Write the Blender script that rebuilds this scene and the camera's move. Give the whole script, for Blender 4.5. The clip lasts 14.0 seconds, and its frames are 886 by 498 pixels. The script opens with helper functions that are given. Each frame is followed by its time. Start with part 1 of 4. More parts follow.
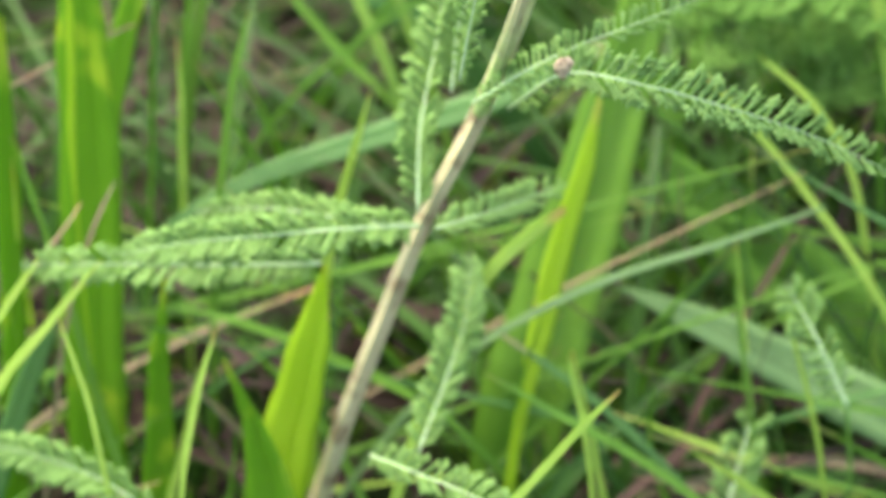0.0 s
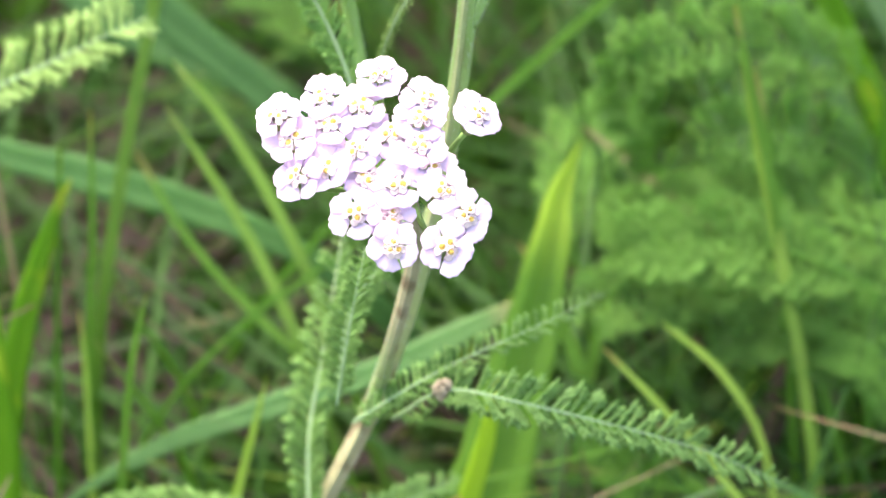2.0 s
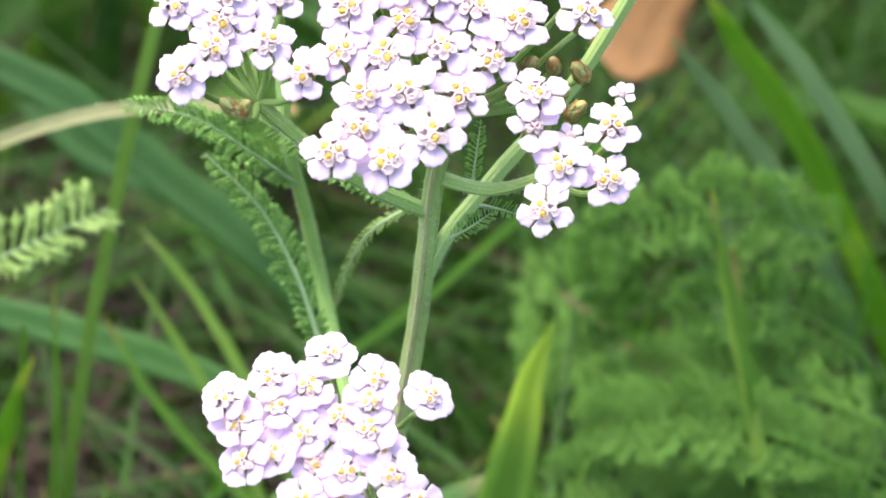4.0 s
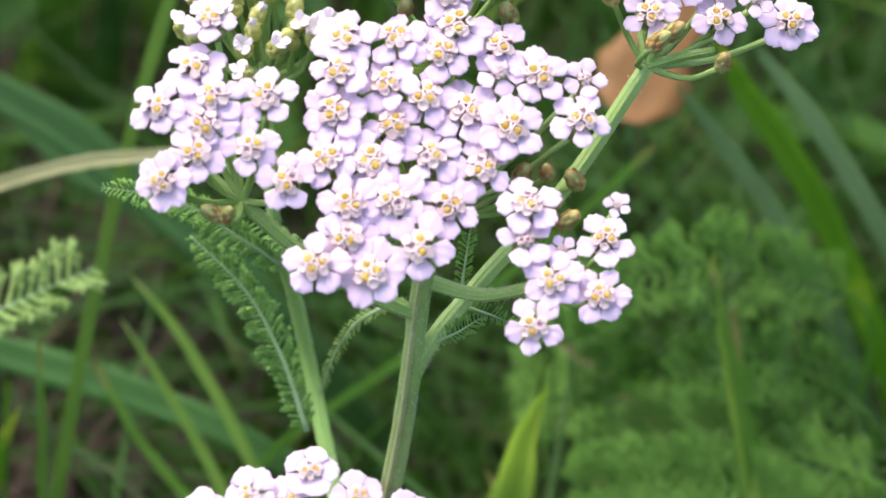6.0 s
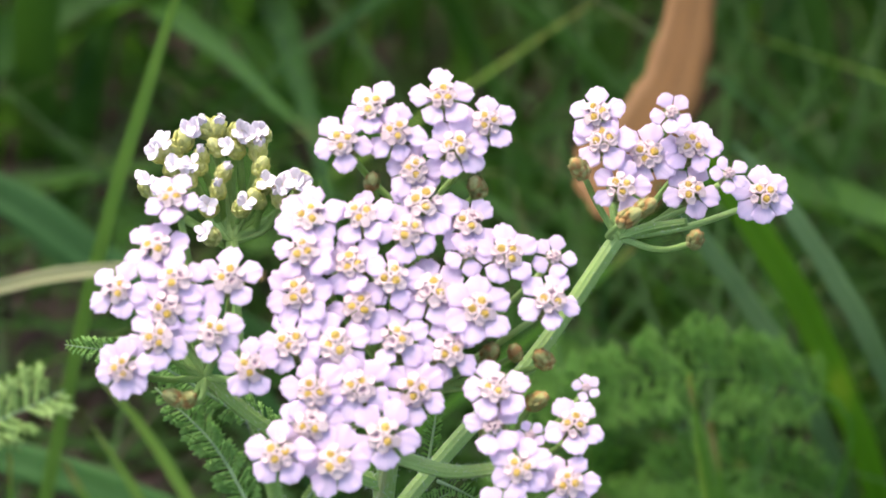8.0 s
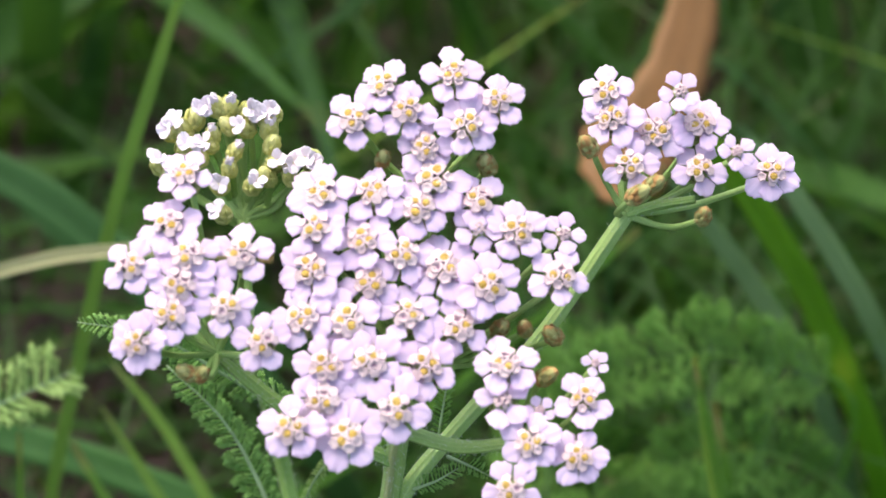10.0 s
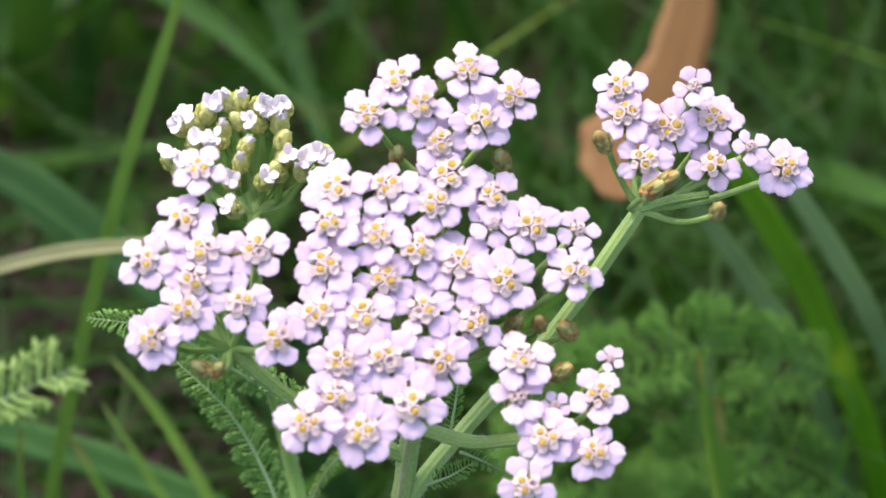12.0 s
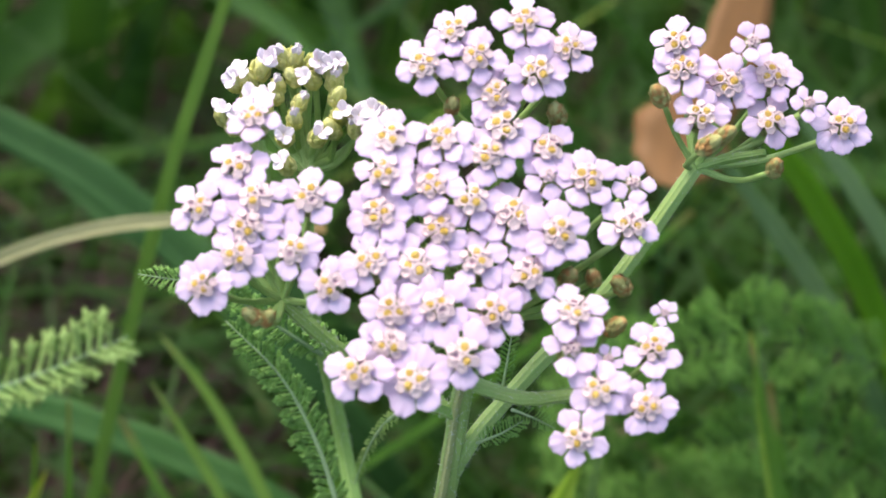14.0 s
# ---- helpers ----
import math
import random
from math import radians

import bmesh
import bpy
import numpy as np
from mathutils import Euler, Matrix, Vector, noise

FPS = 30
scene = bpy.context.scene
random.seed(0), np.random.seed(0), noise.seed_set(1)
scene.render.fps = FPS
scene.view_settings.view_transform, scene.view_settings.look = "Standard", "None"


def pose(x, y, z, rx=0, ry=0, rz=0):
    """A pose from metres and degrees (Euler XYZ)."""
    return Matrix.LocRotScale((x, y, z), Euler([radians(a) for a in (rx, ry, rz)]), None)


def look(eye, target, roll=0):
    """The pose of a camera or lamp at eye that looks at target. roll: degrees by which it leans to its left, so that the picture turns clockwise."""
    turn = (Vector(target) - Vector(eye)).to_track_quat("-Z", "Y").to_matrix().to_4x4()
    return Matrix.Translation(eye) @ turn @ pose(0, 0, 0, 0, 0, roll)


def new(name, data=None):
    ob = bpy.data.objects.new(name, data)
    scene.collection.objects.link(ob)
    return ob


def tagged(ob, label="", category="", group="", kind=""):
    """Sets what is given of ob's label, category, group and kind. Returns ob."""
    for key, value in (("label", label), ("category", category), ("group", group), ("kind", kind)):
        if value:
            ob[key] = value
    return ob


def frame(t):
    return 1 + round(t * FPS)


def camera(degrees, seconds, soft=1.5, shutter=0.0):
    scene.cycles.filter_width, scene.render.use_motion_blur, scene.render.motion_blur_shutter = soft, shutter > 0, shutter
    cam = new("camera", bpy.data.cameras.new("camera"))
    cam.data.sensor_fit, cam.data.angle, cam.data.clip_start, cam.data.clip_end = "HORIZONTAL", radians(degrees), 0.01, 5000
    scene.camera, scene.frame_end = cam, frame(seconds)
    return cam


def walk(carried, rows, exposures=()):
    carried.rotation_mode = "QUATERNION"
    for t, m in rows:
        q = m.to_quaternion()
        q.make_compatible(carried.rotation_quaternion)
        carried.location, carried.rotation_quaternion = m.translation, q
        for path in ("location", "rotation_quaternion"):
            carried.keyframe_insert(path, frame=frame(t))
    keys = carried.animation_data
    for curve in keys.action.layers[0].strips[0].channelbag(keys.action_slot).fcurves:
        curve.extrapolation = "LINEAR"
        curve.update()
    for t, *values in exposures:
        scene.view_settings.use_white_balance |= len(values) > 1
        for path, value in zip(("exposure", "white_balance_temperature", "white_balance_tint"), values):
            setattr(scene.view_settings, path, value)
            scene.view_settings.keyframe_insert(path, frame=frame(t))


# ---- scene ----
# ---- camera ----
cam = camera(20.0, 14.0, soft=1.6)
cam.data.dof.use_dof = True
cam.data.dof.focus_distance = 0.237
cam.data.dof.aperture_fstop = 30.0
walk(cam, [
    (0.0, pose(-0.02064, -0.07408, 0.68297, 51.973, 0.707, -0.650)),
    (0.5, pose(-0.01477, -0.07002, 0.68994, 52.491, 0.885, -0.387)),
    (1.0, pose(-0.01225, -0.06417, 0.69532, 52.556, 0.840, -0.710)),
    (1.5, pose(-0.01240, -0.05751, 0.70112, 52.210, 0.814, -1.368)),
    (2.0, pose(-0.00485, -0.05440, 0.70701, 52.692, 1.616, -0.839)),
    (2.5, pose(-0.00220, -0.04782, 0.71160, 53.332, 1.692, -0.555)),
    (3.0, pose(-0.00354, -0.04371, 0.71503, 53.192, 1.333, -0.763)),
    (3.5, pose(-0.00121, -0.03936, 0.71955, 53.013, 1.277, -0.454)),
    (3.7, pose(0.00066, -0.03575, 0.72358, 52.207, 1.462, -0.292)),
    (6.0, pose(0.00444, -0.01412, 0.73740, 49.419, 0.839, 0.679)),
    (6.5, pose(0.01425, -0.01182, 0.73625, 50.041, 1.902, 2.053)),
    (7.0, pose(0.01591, -0.00338, 0.74427, 48.619, 1.925, 2.358)),
    (7.5, pose(0.01240, -0.00186, 0.74728, 49.018, 1.280, 1.630)),
    (8.0, pose(0.00684, 0.00288, 0.75096, 48.076, 0.671, 0.635)),
    (8.5, pose(0.00563, 0.00180, 0.75134, 47.952, 0.351, 0.543)),
    (10.8, pose(0.00582, 0.00035, 0.75105, 47.877, 0.764, 0.570)),
    (11.0, pose(0.00355, 0.00123, 0.75102, 47.777, 0.403, 0.267)),
    (11.5, pose(0.00101, 0.00098, 0.75067, 47.778, 0.155, 0.028)),
    (12.0, pose(0.00177, 0.00061, 0.75096, 47.819, 0.157, 0.123)),
    (12.5, pose(0.00000, 0.00000, 0.75000, 48.012, -0.017, -0.020)),
    (13.0, pose(-0.00062, 0.00086, 0.74992, 47.865, -0.045, -0.114)),
    (13.5, pose(-0.00105, 0.00139, 0.74985, 47.513, -0.045, -0.073)),
    (14.0, pose(0.00137, -0.00393, 0.74347, 48.929, 0.331, 1.456)),
], exposures=[(0.0, 2.70, 6950, 12), (1.0, 2.67, 6950, 12), (2.0, 2.52, 6800, 13), (3.0, 2.24, 6600, 13), (3.7, 2.13, 6560, 13.5), (6.0, 1.55, 6450, 15), (14.0, 1.42, 6450, 15)])

# ---- light: hazy sun behind the plant, open sky ----
SUN_ELEVATION, SUN_TURN = radians(70), radians(-50)
world = bpy.data.worlds.new("sky")
scene.world = world
world.use_nodes = True
sky = world.node_tree.nodes.new("ShaderNodeTexSky")
sky.sky_type, sky.sun_disc = "NISHITA", False
sky.sun_elevation, sky.sun_rotation = SUN_ELEVATION, SUN_TURN
sky.air_density, sky.dust_density = 1.0, 4.0
back = world.node_tree.nodes["Background"]
back.inputs["Strength"].default_value = 0.162
world.node_tree.links.new(sky.outputs["Color"], back.inputs["Color"])
sun_data = bpy.data.lights.new("sun", "SUN")
sun_data.energy, sun_data.angle, sun_data.color = 1.05, radians(35.0), (1.0, 0.95, 0.88)
sun = new("sun", sun_data)
toward_sun = Vector((math.sin(SUN_TURN) * math.cos(SUN_ELEVATION), math.cos(SUN_TURN) * math.cos(SUN_ELEVATION), math.sin(SUN_ELEVATION)))
sun.matrix_world = look(toward_sun * 5, (0, 0, 0))


# ---- materials ----
def node(tree, kind, **inputs):
    n = tree.nodes.new("ShaderNode" + kind)
    for key, value in inputs.items():
        socket = n.inputs[int(key[1:])] if key[0] == "i" and key[1:].isdigit() else n.inputs[key.replace("_", " ")]
        if isinstance(value, bpy.types.NodeSocket):
            tree.links.new(value, socket)
        else:
            socket.default_value = value
    return n


def maths(tree, op, a, b=0.0, clamp=False):
    n = node(tree, "Math", i0=a, i1=b)
    n.operation, n.use_clamp = op, clamp
    return n.outputs[0]


def ramp(tree, fac, stops):
    n = node(tree, "ValToRGB", Fac=fac)
    while len(n.color_ramp.elements) < len(stops):
        n.color_ramp.elements.new(0.5)
    for e, (at, rgb) in zip(n.color_ramp.elements, stops):
        e.position, e.color = at, (*rgb, 1)
    return n.outputs["Color"]


def blend(tree, fac, a, b):
    n = tree.nodes.new("ShaderNodeMix")
    n.data_type = "RGBA"
    for socket, value in ((n.inputs[0], fac), (n.inputs[6], a), (n.inputs[7], b)):
        if isinstance(value, bpy.types.NodeSocket):
            tree.links.new(value, socket)
        else:
            socket.default_value = value if socket.type == "VALUE" else (*value, 1)
    return n.outputs[2]


def plant_material(name, dark, light, veins=9.0, through_light=0.35, rough=0.45, island=False, tip=None, glow=None,
                   large=160.0, fine=2600.0, bump=0.25, stain=None, stain_size=420.0, stain_at=0.62, shine=0.35, foot=None, tip_from=0.93, tip_gain=14.0, tip_chance=2.0, strand=None):
    """Living or dry plant tissue: parallel veins along it, patches, grain, some light passing through."""
    m = bpy.data.materials.new(name)
    m.use_nodes = True
    t = m.node_tree
    t.nodes.clear()
    uv = node(t, "TexCoord").outputs["UV"]
    place = node(t, "NewGeometry")
    patches = node(t, "TexNoise", Vector=place.outputs["Position"], Scale=large, Detail=3.0).outputs["Fac"]
    grain = node(t, "TexNoise", Vector=place.outputs["Position"], Scale=fine, Detail=2.0).outputs["Fac"]
    wave = node(t, "TexWave", Vector=uv, Scale=veins, Distortion=0.6, Detail=1.0).outputs["Fac"]
    chance = place.outputs["Random Per Island"] if island else node(t, "ObjectInfo").outputs["Random"]
    fac = maths(t, "ADD", maths(t, "MULTIPLY", patches, 0.45), maths(t, "MULTIPLY", chance, 0.4))
    fac = maths(t, "ADD", fac, maths(t, "MULTIPLY", wave, 0.16))
    fac = maths(t, "ADD", fac, maths(t, "MULTIPLY", maths(t, "SUBTRACT", grain, 0.5), 0.35), True)
    colour = ramp(t, fac, [(0.12, dark), (0.88, light)])
    if foot:
        lower = node(t, "SeparateXYZ", Vector=uv).outputs["Y"]
        colour = blend(t, maths(t, "MULTIPLY", maths(t, "SUBTRACT", lower, 0.22), 4.0, True), colour, ramp(t, fac, [(0.12, foot[0]), (0.88, foot[1])]))
    if strand:
        round_it = node(t, "SeparateXYZ", Vector=uv).outputs["X"]
        band = maths(t, "SUBTRACT", 1.0, maths(t, "MULTIPLY", maths(t, "ABSOLUTE", maths(t, "SUBTRACT", round_it, strand[0])), 9.0), True)
        colour = blend(t, maths(t, "MULTIPLY", maths(t, "MULTIPLY", band, 2.2, True), 0.6), colour, ramp(t, fac, [(0.12, strand[1]), (0.88, strand[2])]))
    if stain:
        spots = node(t, "TexNoise", Vector=place.outputs["Position"], Scale=stain_size, Detail=2.0).outputs["Fac"]
        spots = maths(t, "MULTIPLY", maths(t, "SUBTRACT", spots, stain_at), 9.0, True)
        if foot:
            spots = maths(t, "MULTIPLY", spots, maths(t, "MULTIPLY", maths(t, "SUBTRACT", lower, 0.15), 4.0, True))
        colour = blend(t, maths(t, "MULTIPLY", spots, 0.8), colour, stain)
    if tip:
        along = node(t, "SeparateXYZ", Vector=uv).outputs["Y"]
        edge = maths(t, "ADD", maths(t, "MULTIPLY", maths(t, "SUBTRACT", along, tip_from), tip_gain), maths(t, "MULTIPLY", maths(t, "SUBTRACT", chance, 0.55), tip_chance))
        colour = blend(t, maths(t, "MULTIPLY", edge, 1.0, True), colour, tip)
    height = maths(t, "ADD", maths(t, "MULTIPLY", wave, 0.6), maths(t, "MULTIPLY", grain, 0.7))
    relief = node(t, "Bump", Strength=bump, Distance=0.0002, Height=height).outputs["Normal"]
    rough_now = maths(t, "ADD", maths(t, "MULTIPLY", grain, 0.3), rough - 0.15, True)
    front = node(t, "BsdfPrincipled", Base_Color=colour, Roughness=rough_now, Normal=relief)
    front.inputs["Specular IOR Level"].default_value = shine
    passing = colour if glow is None else blend(t, 0.75, colour, glow)
    inside = node(t, "BsdfTranslucent", Color=passing, Normal=relief)
    mix = node(t, "MixShader", i0=through_light, i1=front.outputs[0], i2=inside.outputs[0])
    out = node(t, "OutputMaterial", Surface=mix.outputs[0])
    return m


M_PETAL = plant_material("petal", (0.825, 0.685, 0.815), (0.91, 0.785, 0.898), veins=2.2, through_light=0.58, rough=0.55, large=700, fine=5200, bump=0.07, shine=0.2)
M_PETAL_WHITE = plant_material("petal_white", (0.85, 0.77, 0.79), (0.93, 0.86, 0.86), veins=2.2, through_light=0.3, rough=0.55, large=700, fine=5200, shine=0.2)
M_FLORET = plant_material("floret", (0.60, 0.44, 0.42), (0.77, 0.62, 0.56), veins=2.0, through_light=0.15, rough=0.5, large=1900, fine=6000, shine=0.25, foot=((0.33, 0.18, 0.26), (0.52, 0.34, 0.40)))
M_ANTHER = plant_material("anther", (0.38, 0.24, 0.035), (0.60, 0.41, 0.10), veins=1.0, through_light=0.05, rough=0.6, large=1900, fine=7000, bump=0.6, shine=0.2)
M_INVOLUCRE = plant_material("involucre", (0.16, 0.21, 0.05), (0.36, 0.42, 0.14), veins=2.0, through_light=0.1, rough=0.6, large=900, stain=(0.24, 0.15, 0.06), stain_size=900, stain_at=0.62)
M_BUD_GREEN = plant_material("green_bud", (0.62, 0.65, 0.17), (0.88, 0.86, 0.40), veins=2.0, through_light=0.32, rough=0.6, large=900)
M_BUD_BROWN = plant_material("withered_bud", (0.211, 0.211, 0.053), (0.474, 0.474, 0.176), veins=2.0, through_light=0.05, rough=0.7, large=900, stain=(0.38, 0.17, 0.05), stain_size=1200, stain_at=0.46)
M_STEM = plant_material("stem", (0.26, 0.42, 0.10), (0.46, 0.62, 0.21), veins=3.0, through_light=0.12, rough=0.6, large=260, stain=(0.17, 0.115, 0.055), stain_size=210, stain_at=0.535, bump=0.8, foot=((0.36, 0.32, 0.15), (0.60, 0.53, 0.31)), strand=(0.37, (0.43, 0.42, 0.18), (0.67, 0.65, 0.34)))
M_STEM_GREEN = plant_material("stem_green", (0.24, 0.42, 0.085), (0.44, 0.62, 0.20), veins=3.0, through_light=0.18, rough=0.6, large=260, bump=0.5)
M_LEAF = plant_material("feather_leaf", (0.088, 0.190, 0.044), (0.215, 0.37, 0.098), veins=1.0, through_light=0.42, rough=0.5, large=300, glow=(0.27, 0.49, 0.08), shine=0.2)
M_RACHIS = plant_material("leaf_rib", (0.19, 0.31, 0.12), (0.38, 0.51, 0.26), veins=2.0, through_light=0.1, rough=0.5)
M_GRASS = {
    "broad": plant_material("broad_blade", (0.060, 0.17, 0.008), (0.13, 0.29, 0.016), veins=15.0, through_light=0.55, rough=0.45, glow=(0.22, 0.48, 0.008), tip=(0.46, 0.52, 0.05), tip_from=0.90, tip_gain=10.0, tip_chance=0.5, stain=(0.34, 0.47, 0.03), stain_size=130, stain_at=0.60, shine=0.12),
    "silver": plant_material("silvery_blade", (0.080, 0.16, 0.045), (0.16, 0.27, 0.095), veins=9.0, through_light=0.3, rough=0.45, glow=(0.15, 0.30, 0.06), shine=0.3),
    "keel": plant_material("folded_blade", (0.080, 0.20, 0.016), (0.17, 0.34, 0.035), veins=15.0, through_light=0.5, rough=0.38, tip=(0.36, 0.52, 0.05), tip_from=0.68, tip_gain=8.0, tip_chance=0.3, stain=(0.16, 0.10, 0.04), stain_at=0.72, shine=0.25),
    "lime": plant_material("lime_blade", (0.17, 0.30, 0.014), (0.31, 0.46, 0.035), veins=6.0, through_light=0.6, rough=0.4, glow=(0.56, 0.76, 0.025), tip=(0.42, 0.34, 0.12), shine=0.2),
    "mid": plant_material("grass_blade", (0.055, 0.148, 0.014), (0.145, 0.298, 0.042), veins=3.0, through_light=0.4, rough=0.4, glow=(0.320, 0.590, 0.035), tip=(0.35, 0.24, 0.10), shine=0.2),
    "pale": plant_material("pale_blade", (0.185, 0.305, 0.045), (0.37, 0.52, 0.10), veins=3.0, through_light=0.4, rough=0.45, glow=(0.58, 0.80, 0.085), tip=(0.42, 0.26, 0.10), shine=0.2),
    "soft": plant_material("soft_green_blade", (0.075, 0.17, 0.02), (0.165, 0.29, 0.045), veins=3.0, through_light=0.4, rough=0.45, glow=(0.27, 0.46, 0.035), tip=(0.26, 0.34, 0.09), shine=0.2),
    "bluish": plant_material("bluish_blade", (0.038, 0.116, 0.022), (0.102, 0.221, 0.060), veins=4.0, through_light=0.3, rough=0.42, glow=(0.119, 0.294, 0.030), tip=(0.30, 0.26, 0.12), shine=0.2),
    "deep": plant_material("deep_green_blade", (0.024, 0.080, 0.017), (0.062, 0.148, 0.036), veins=4.0, through_light=0.3, rough=0.45, glow=(0.06, 0.16, 0.02), tip=(0.07, 0.13, 0.035), shine=0.2),
    "beige": plant_material("beige_blade", (0.22, 0.23, 0.08), (0.40, 0.40, 0.19), veins=3.0, through_light=0.25, rough=0.6, tip=(0.35, 0.25, 0.1), shine=0.2),
    "dry": plant_material("dry_blade", (0.13, 0.10, 0.045), (0.28, 0.235, 0.12), veins=3.0, through_light=0.2, rough=0.7, tip=(0.35, 0.2, 0.1), stain=(0.18, 0.10, 0.05), stain_at=0.6),
}
# Turf greens kept very dark, with the shade deep in dense grass painted in.
M_TURF_SHADED = plant_material("turf", (0.010, 0.038, 0.005), (0.048, 0.122, 0.016), veins=3.0, through_light=0.35, rough=0.45, island=True, glow=(0.075, 0.19, 0.015), tip=(0.16, 0.13, 0.05), tip_from=0.96, shine=0.15)
M_FERN = plant_material("far_feather_leaf", (0.085, 0.215, 0.040), (0.220, 0.410, 0.090), veins=1.0, through_light=0.58, rough=0.5, large=60, glow=(0.23, 0.44, 0.045), shine=0.12)
# Straw colour set far below dry grass: shade between the blades is in it.
M_STRAW_SHADED = plant_material("straw", (0.006, 0.003, 0.0015), (0.042, 0.021, 0.010), veins=3.0, through_light=0.1, rough=0.8, island=True)
M_ORANGE = plant_material("withered_leaf", (0.165, 0.085, 0.022), (0.255, 0.124, 0.033), veins=0.8, through_light=0.3, rough=0.6, large=90, stain=(0.16, 0.09, 0.03), stain_size=120, stain_at=0.72)
M_SOIL = plant_material("soil", (0.012, 0.009, 0.005), (0.036, 0.025, 0.014), veins=0.01, through_light=0.0, rough=0.95, large=45, fine=900, bump=1.0, stain=(0.014, 0.032, 0.006), stain_size=9, stain_at=0.42, shine=0.1)

# ---- shaping helpers ----
MM = 0.001
INVERSE = {}


def mesh_of(name, verts, faces, uvs=None, smooth=True):
    me = bpy.data.meshes.new(name)
    me.from_pydata([tuple(v) for v in verts], [], faces)
    if uvs is not None:
        layer = me.uv_layers.new(name="UVMap")
        index = np.empty(len(me.loops), dtype=np.int32)
        me.loops.foreach_get("vertex_index", index)
        layer.data.foreach_set("uv", np.asarray(uvs, dtype=np.float32)[index].ravel())
    if smooth:
        me.polygons.foreach_set("use_smooth", [True] * len(me.polygons))
    me.update()
    return me


def part(name, me, material, parent=None, m=None, label=""):
    """One mesh object, under a thing or under a part where a parent is given."""
    if material is not None and not me.materials:
        me.materials.append(material)
    ob = new(name, me)
    if m is not None:
        ob.matrix_basis = m
    if parent is not None:
        ob.parent = parent
        ob.matrix_parent_inverse = INVERSE.get(parent.name, Matrix.Identity(4))
    return tagged(ob, label=label)


def thing(name, base, label, category, group="", kind=""):
    ob = new(name)
    ob.empty_display_size = 0.01
    ob.location = base
    INVERSE[ob.name] = Matrix.Translation(base).inverted()
    return tagged(ob, label, category, group, kind)


def smooth_line(points, steps):
    """A smooth line through the given points (millimetres in, metres out), with the running parameter."""
    p = [Vector(q) * MM for q in points]
    gaps = [max((b - a).length, 1e-6) for a, b in zip(p, p[1:])]
    slopes = [(b - a) / g for a, b, g in zip(p, p[1:], gaps)]
    tangents = [slopes[0]]
    for k in range(1, len(p) - 1):
        tangents.append((slopes[k - 1] * gaps[k] + slopes[k] * gaps[k - 1]) / (gaps[k - 1] + gaps[k]))
    tangents.append(slopes[-1])
    out = []
    for i in range(steps + 1):
        s = i / steps * len(gaps)
        k = min(int(s), len(gaps) - 1)
        t, g = s - k, gaps[k]
        place = p[k] * (2 * t ** 3 - 3 * t * t + 1) + tangents[k] * (g * (t ** 3 - 2 * t * t + t)) + p[k + 1] * (3 * t * t - 2 * t ** 3) + tangents[k + 1] * (g * (t ** 3 - t * t))
        out.append((place, s))
    return out


def at_knots(values, s):
    k = min(int(s), len(values) - 2)
    return values[k] + (values[k + 1] - values[k]) * (s - k)


def tube(name, points, radii, steps=16, sides=8, ridge=0.0, seed=0, grooves=()):
    """A round or ridged stalk along a line, radii in millimetres, closed at both ends; grooves: angle and depth of each furrow."""
    line = smooth_line(points, steps)
    rnd = random.Random(seed)
    verts, faces, uvs = [], [], []
    side = Vector((1, 0.2, 0.1))
    for i, (p, s) in enumerate(line):
        a, b = line[max(i - 1, 0)][0], line[min(i + 1, steps)][0]
        tan = (b - a).normalized()
        side = (side - tan * side.dot(tan)).normalized()
        up = tan.cross(side)
        r = at_knots(radii, s) * MM * (1 + rnd.uniform(-0.04, 0.04))
        for j in range(sides):
            w = 2 * math.pi * j / sides
            rr = r * (1 + (ridge if j % 2 else -ridge))
            for angle, depth in grooves:
                rr *= 1 - depth * math.exp(-((w - radians(angle)) / 0.24) ** 2)
            verts.append(p + (side * math.cos(w) + up * math.sin(w)) * rr)
            uvs.append((j / sides, i / steps))
    for i in range(steps):
        for j in range(sides):
            k = (j + 1) % sides
            faces.append((i * sides + j, i * sides + k, (i + 1) * sides + k, (i + 1) * sides + j))
    faces.append(tuple(range(sides))[::-1])
    faces.append(tuple(steps * sides + j for j in range(sides)))
    return mesh_of(name, verts, faces, uvs)


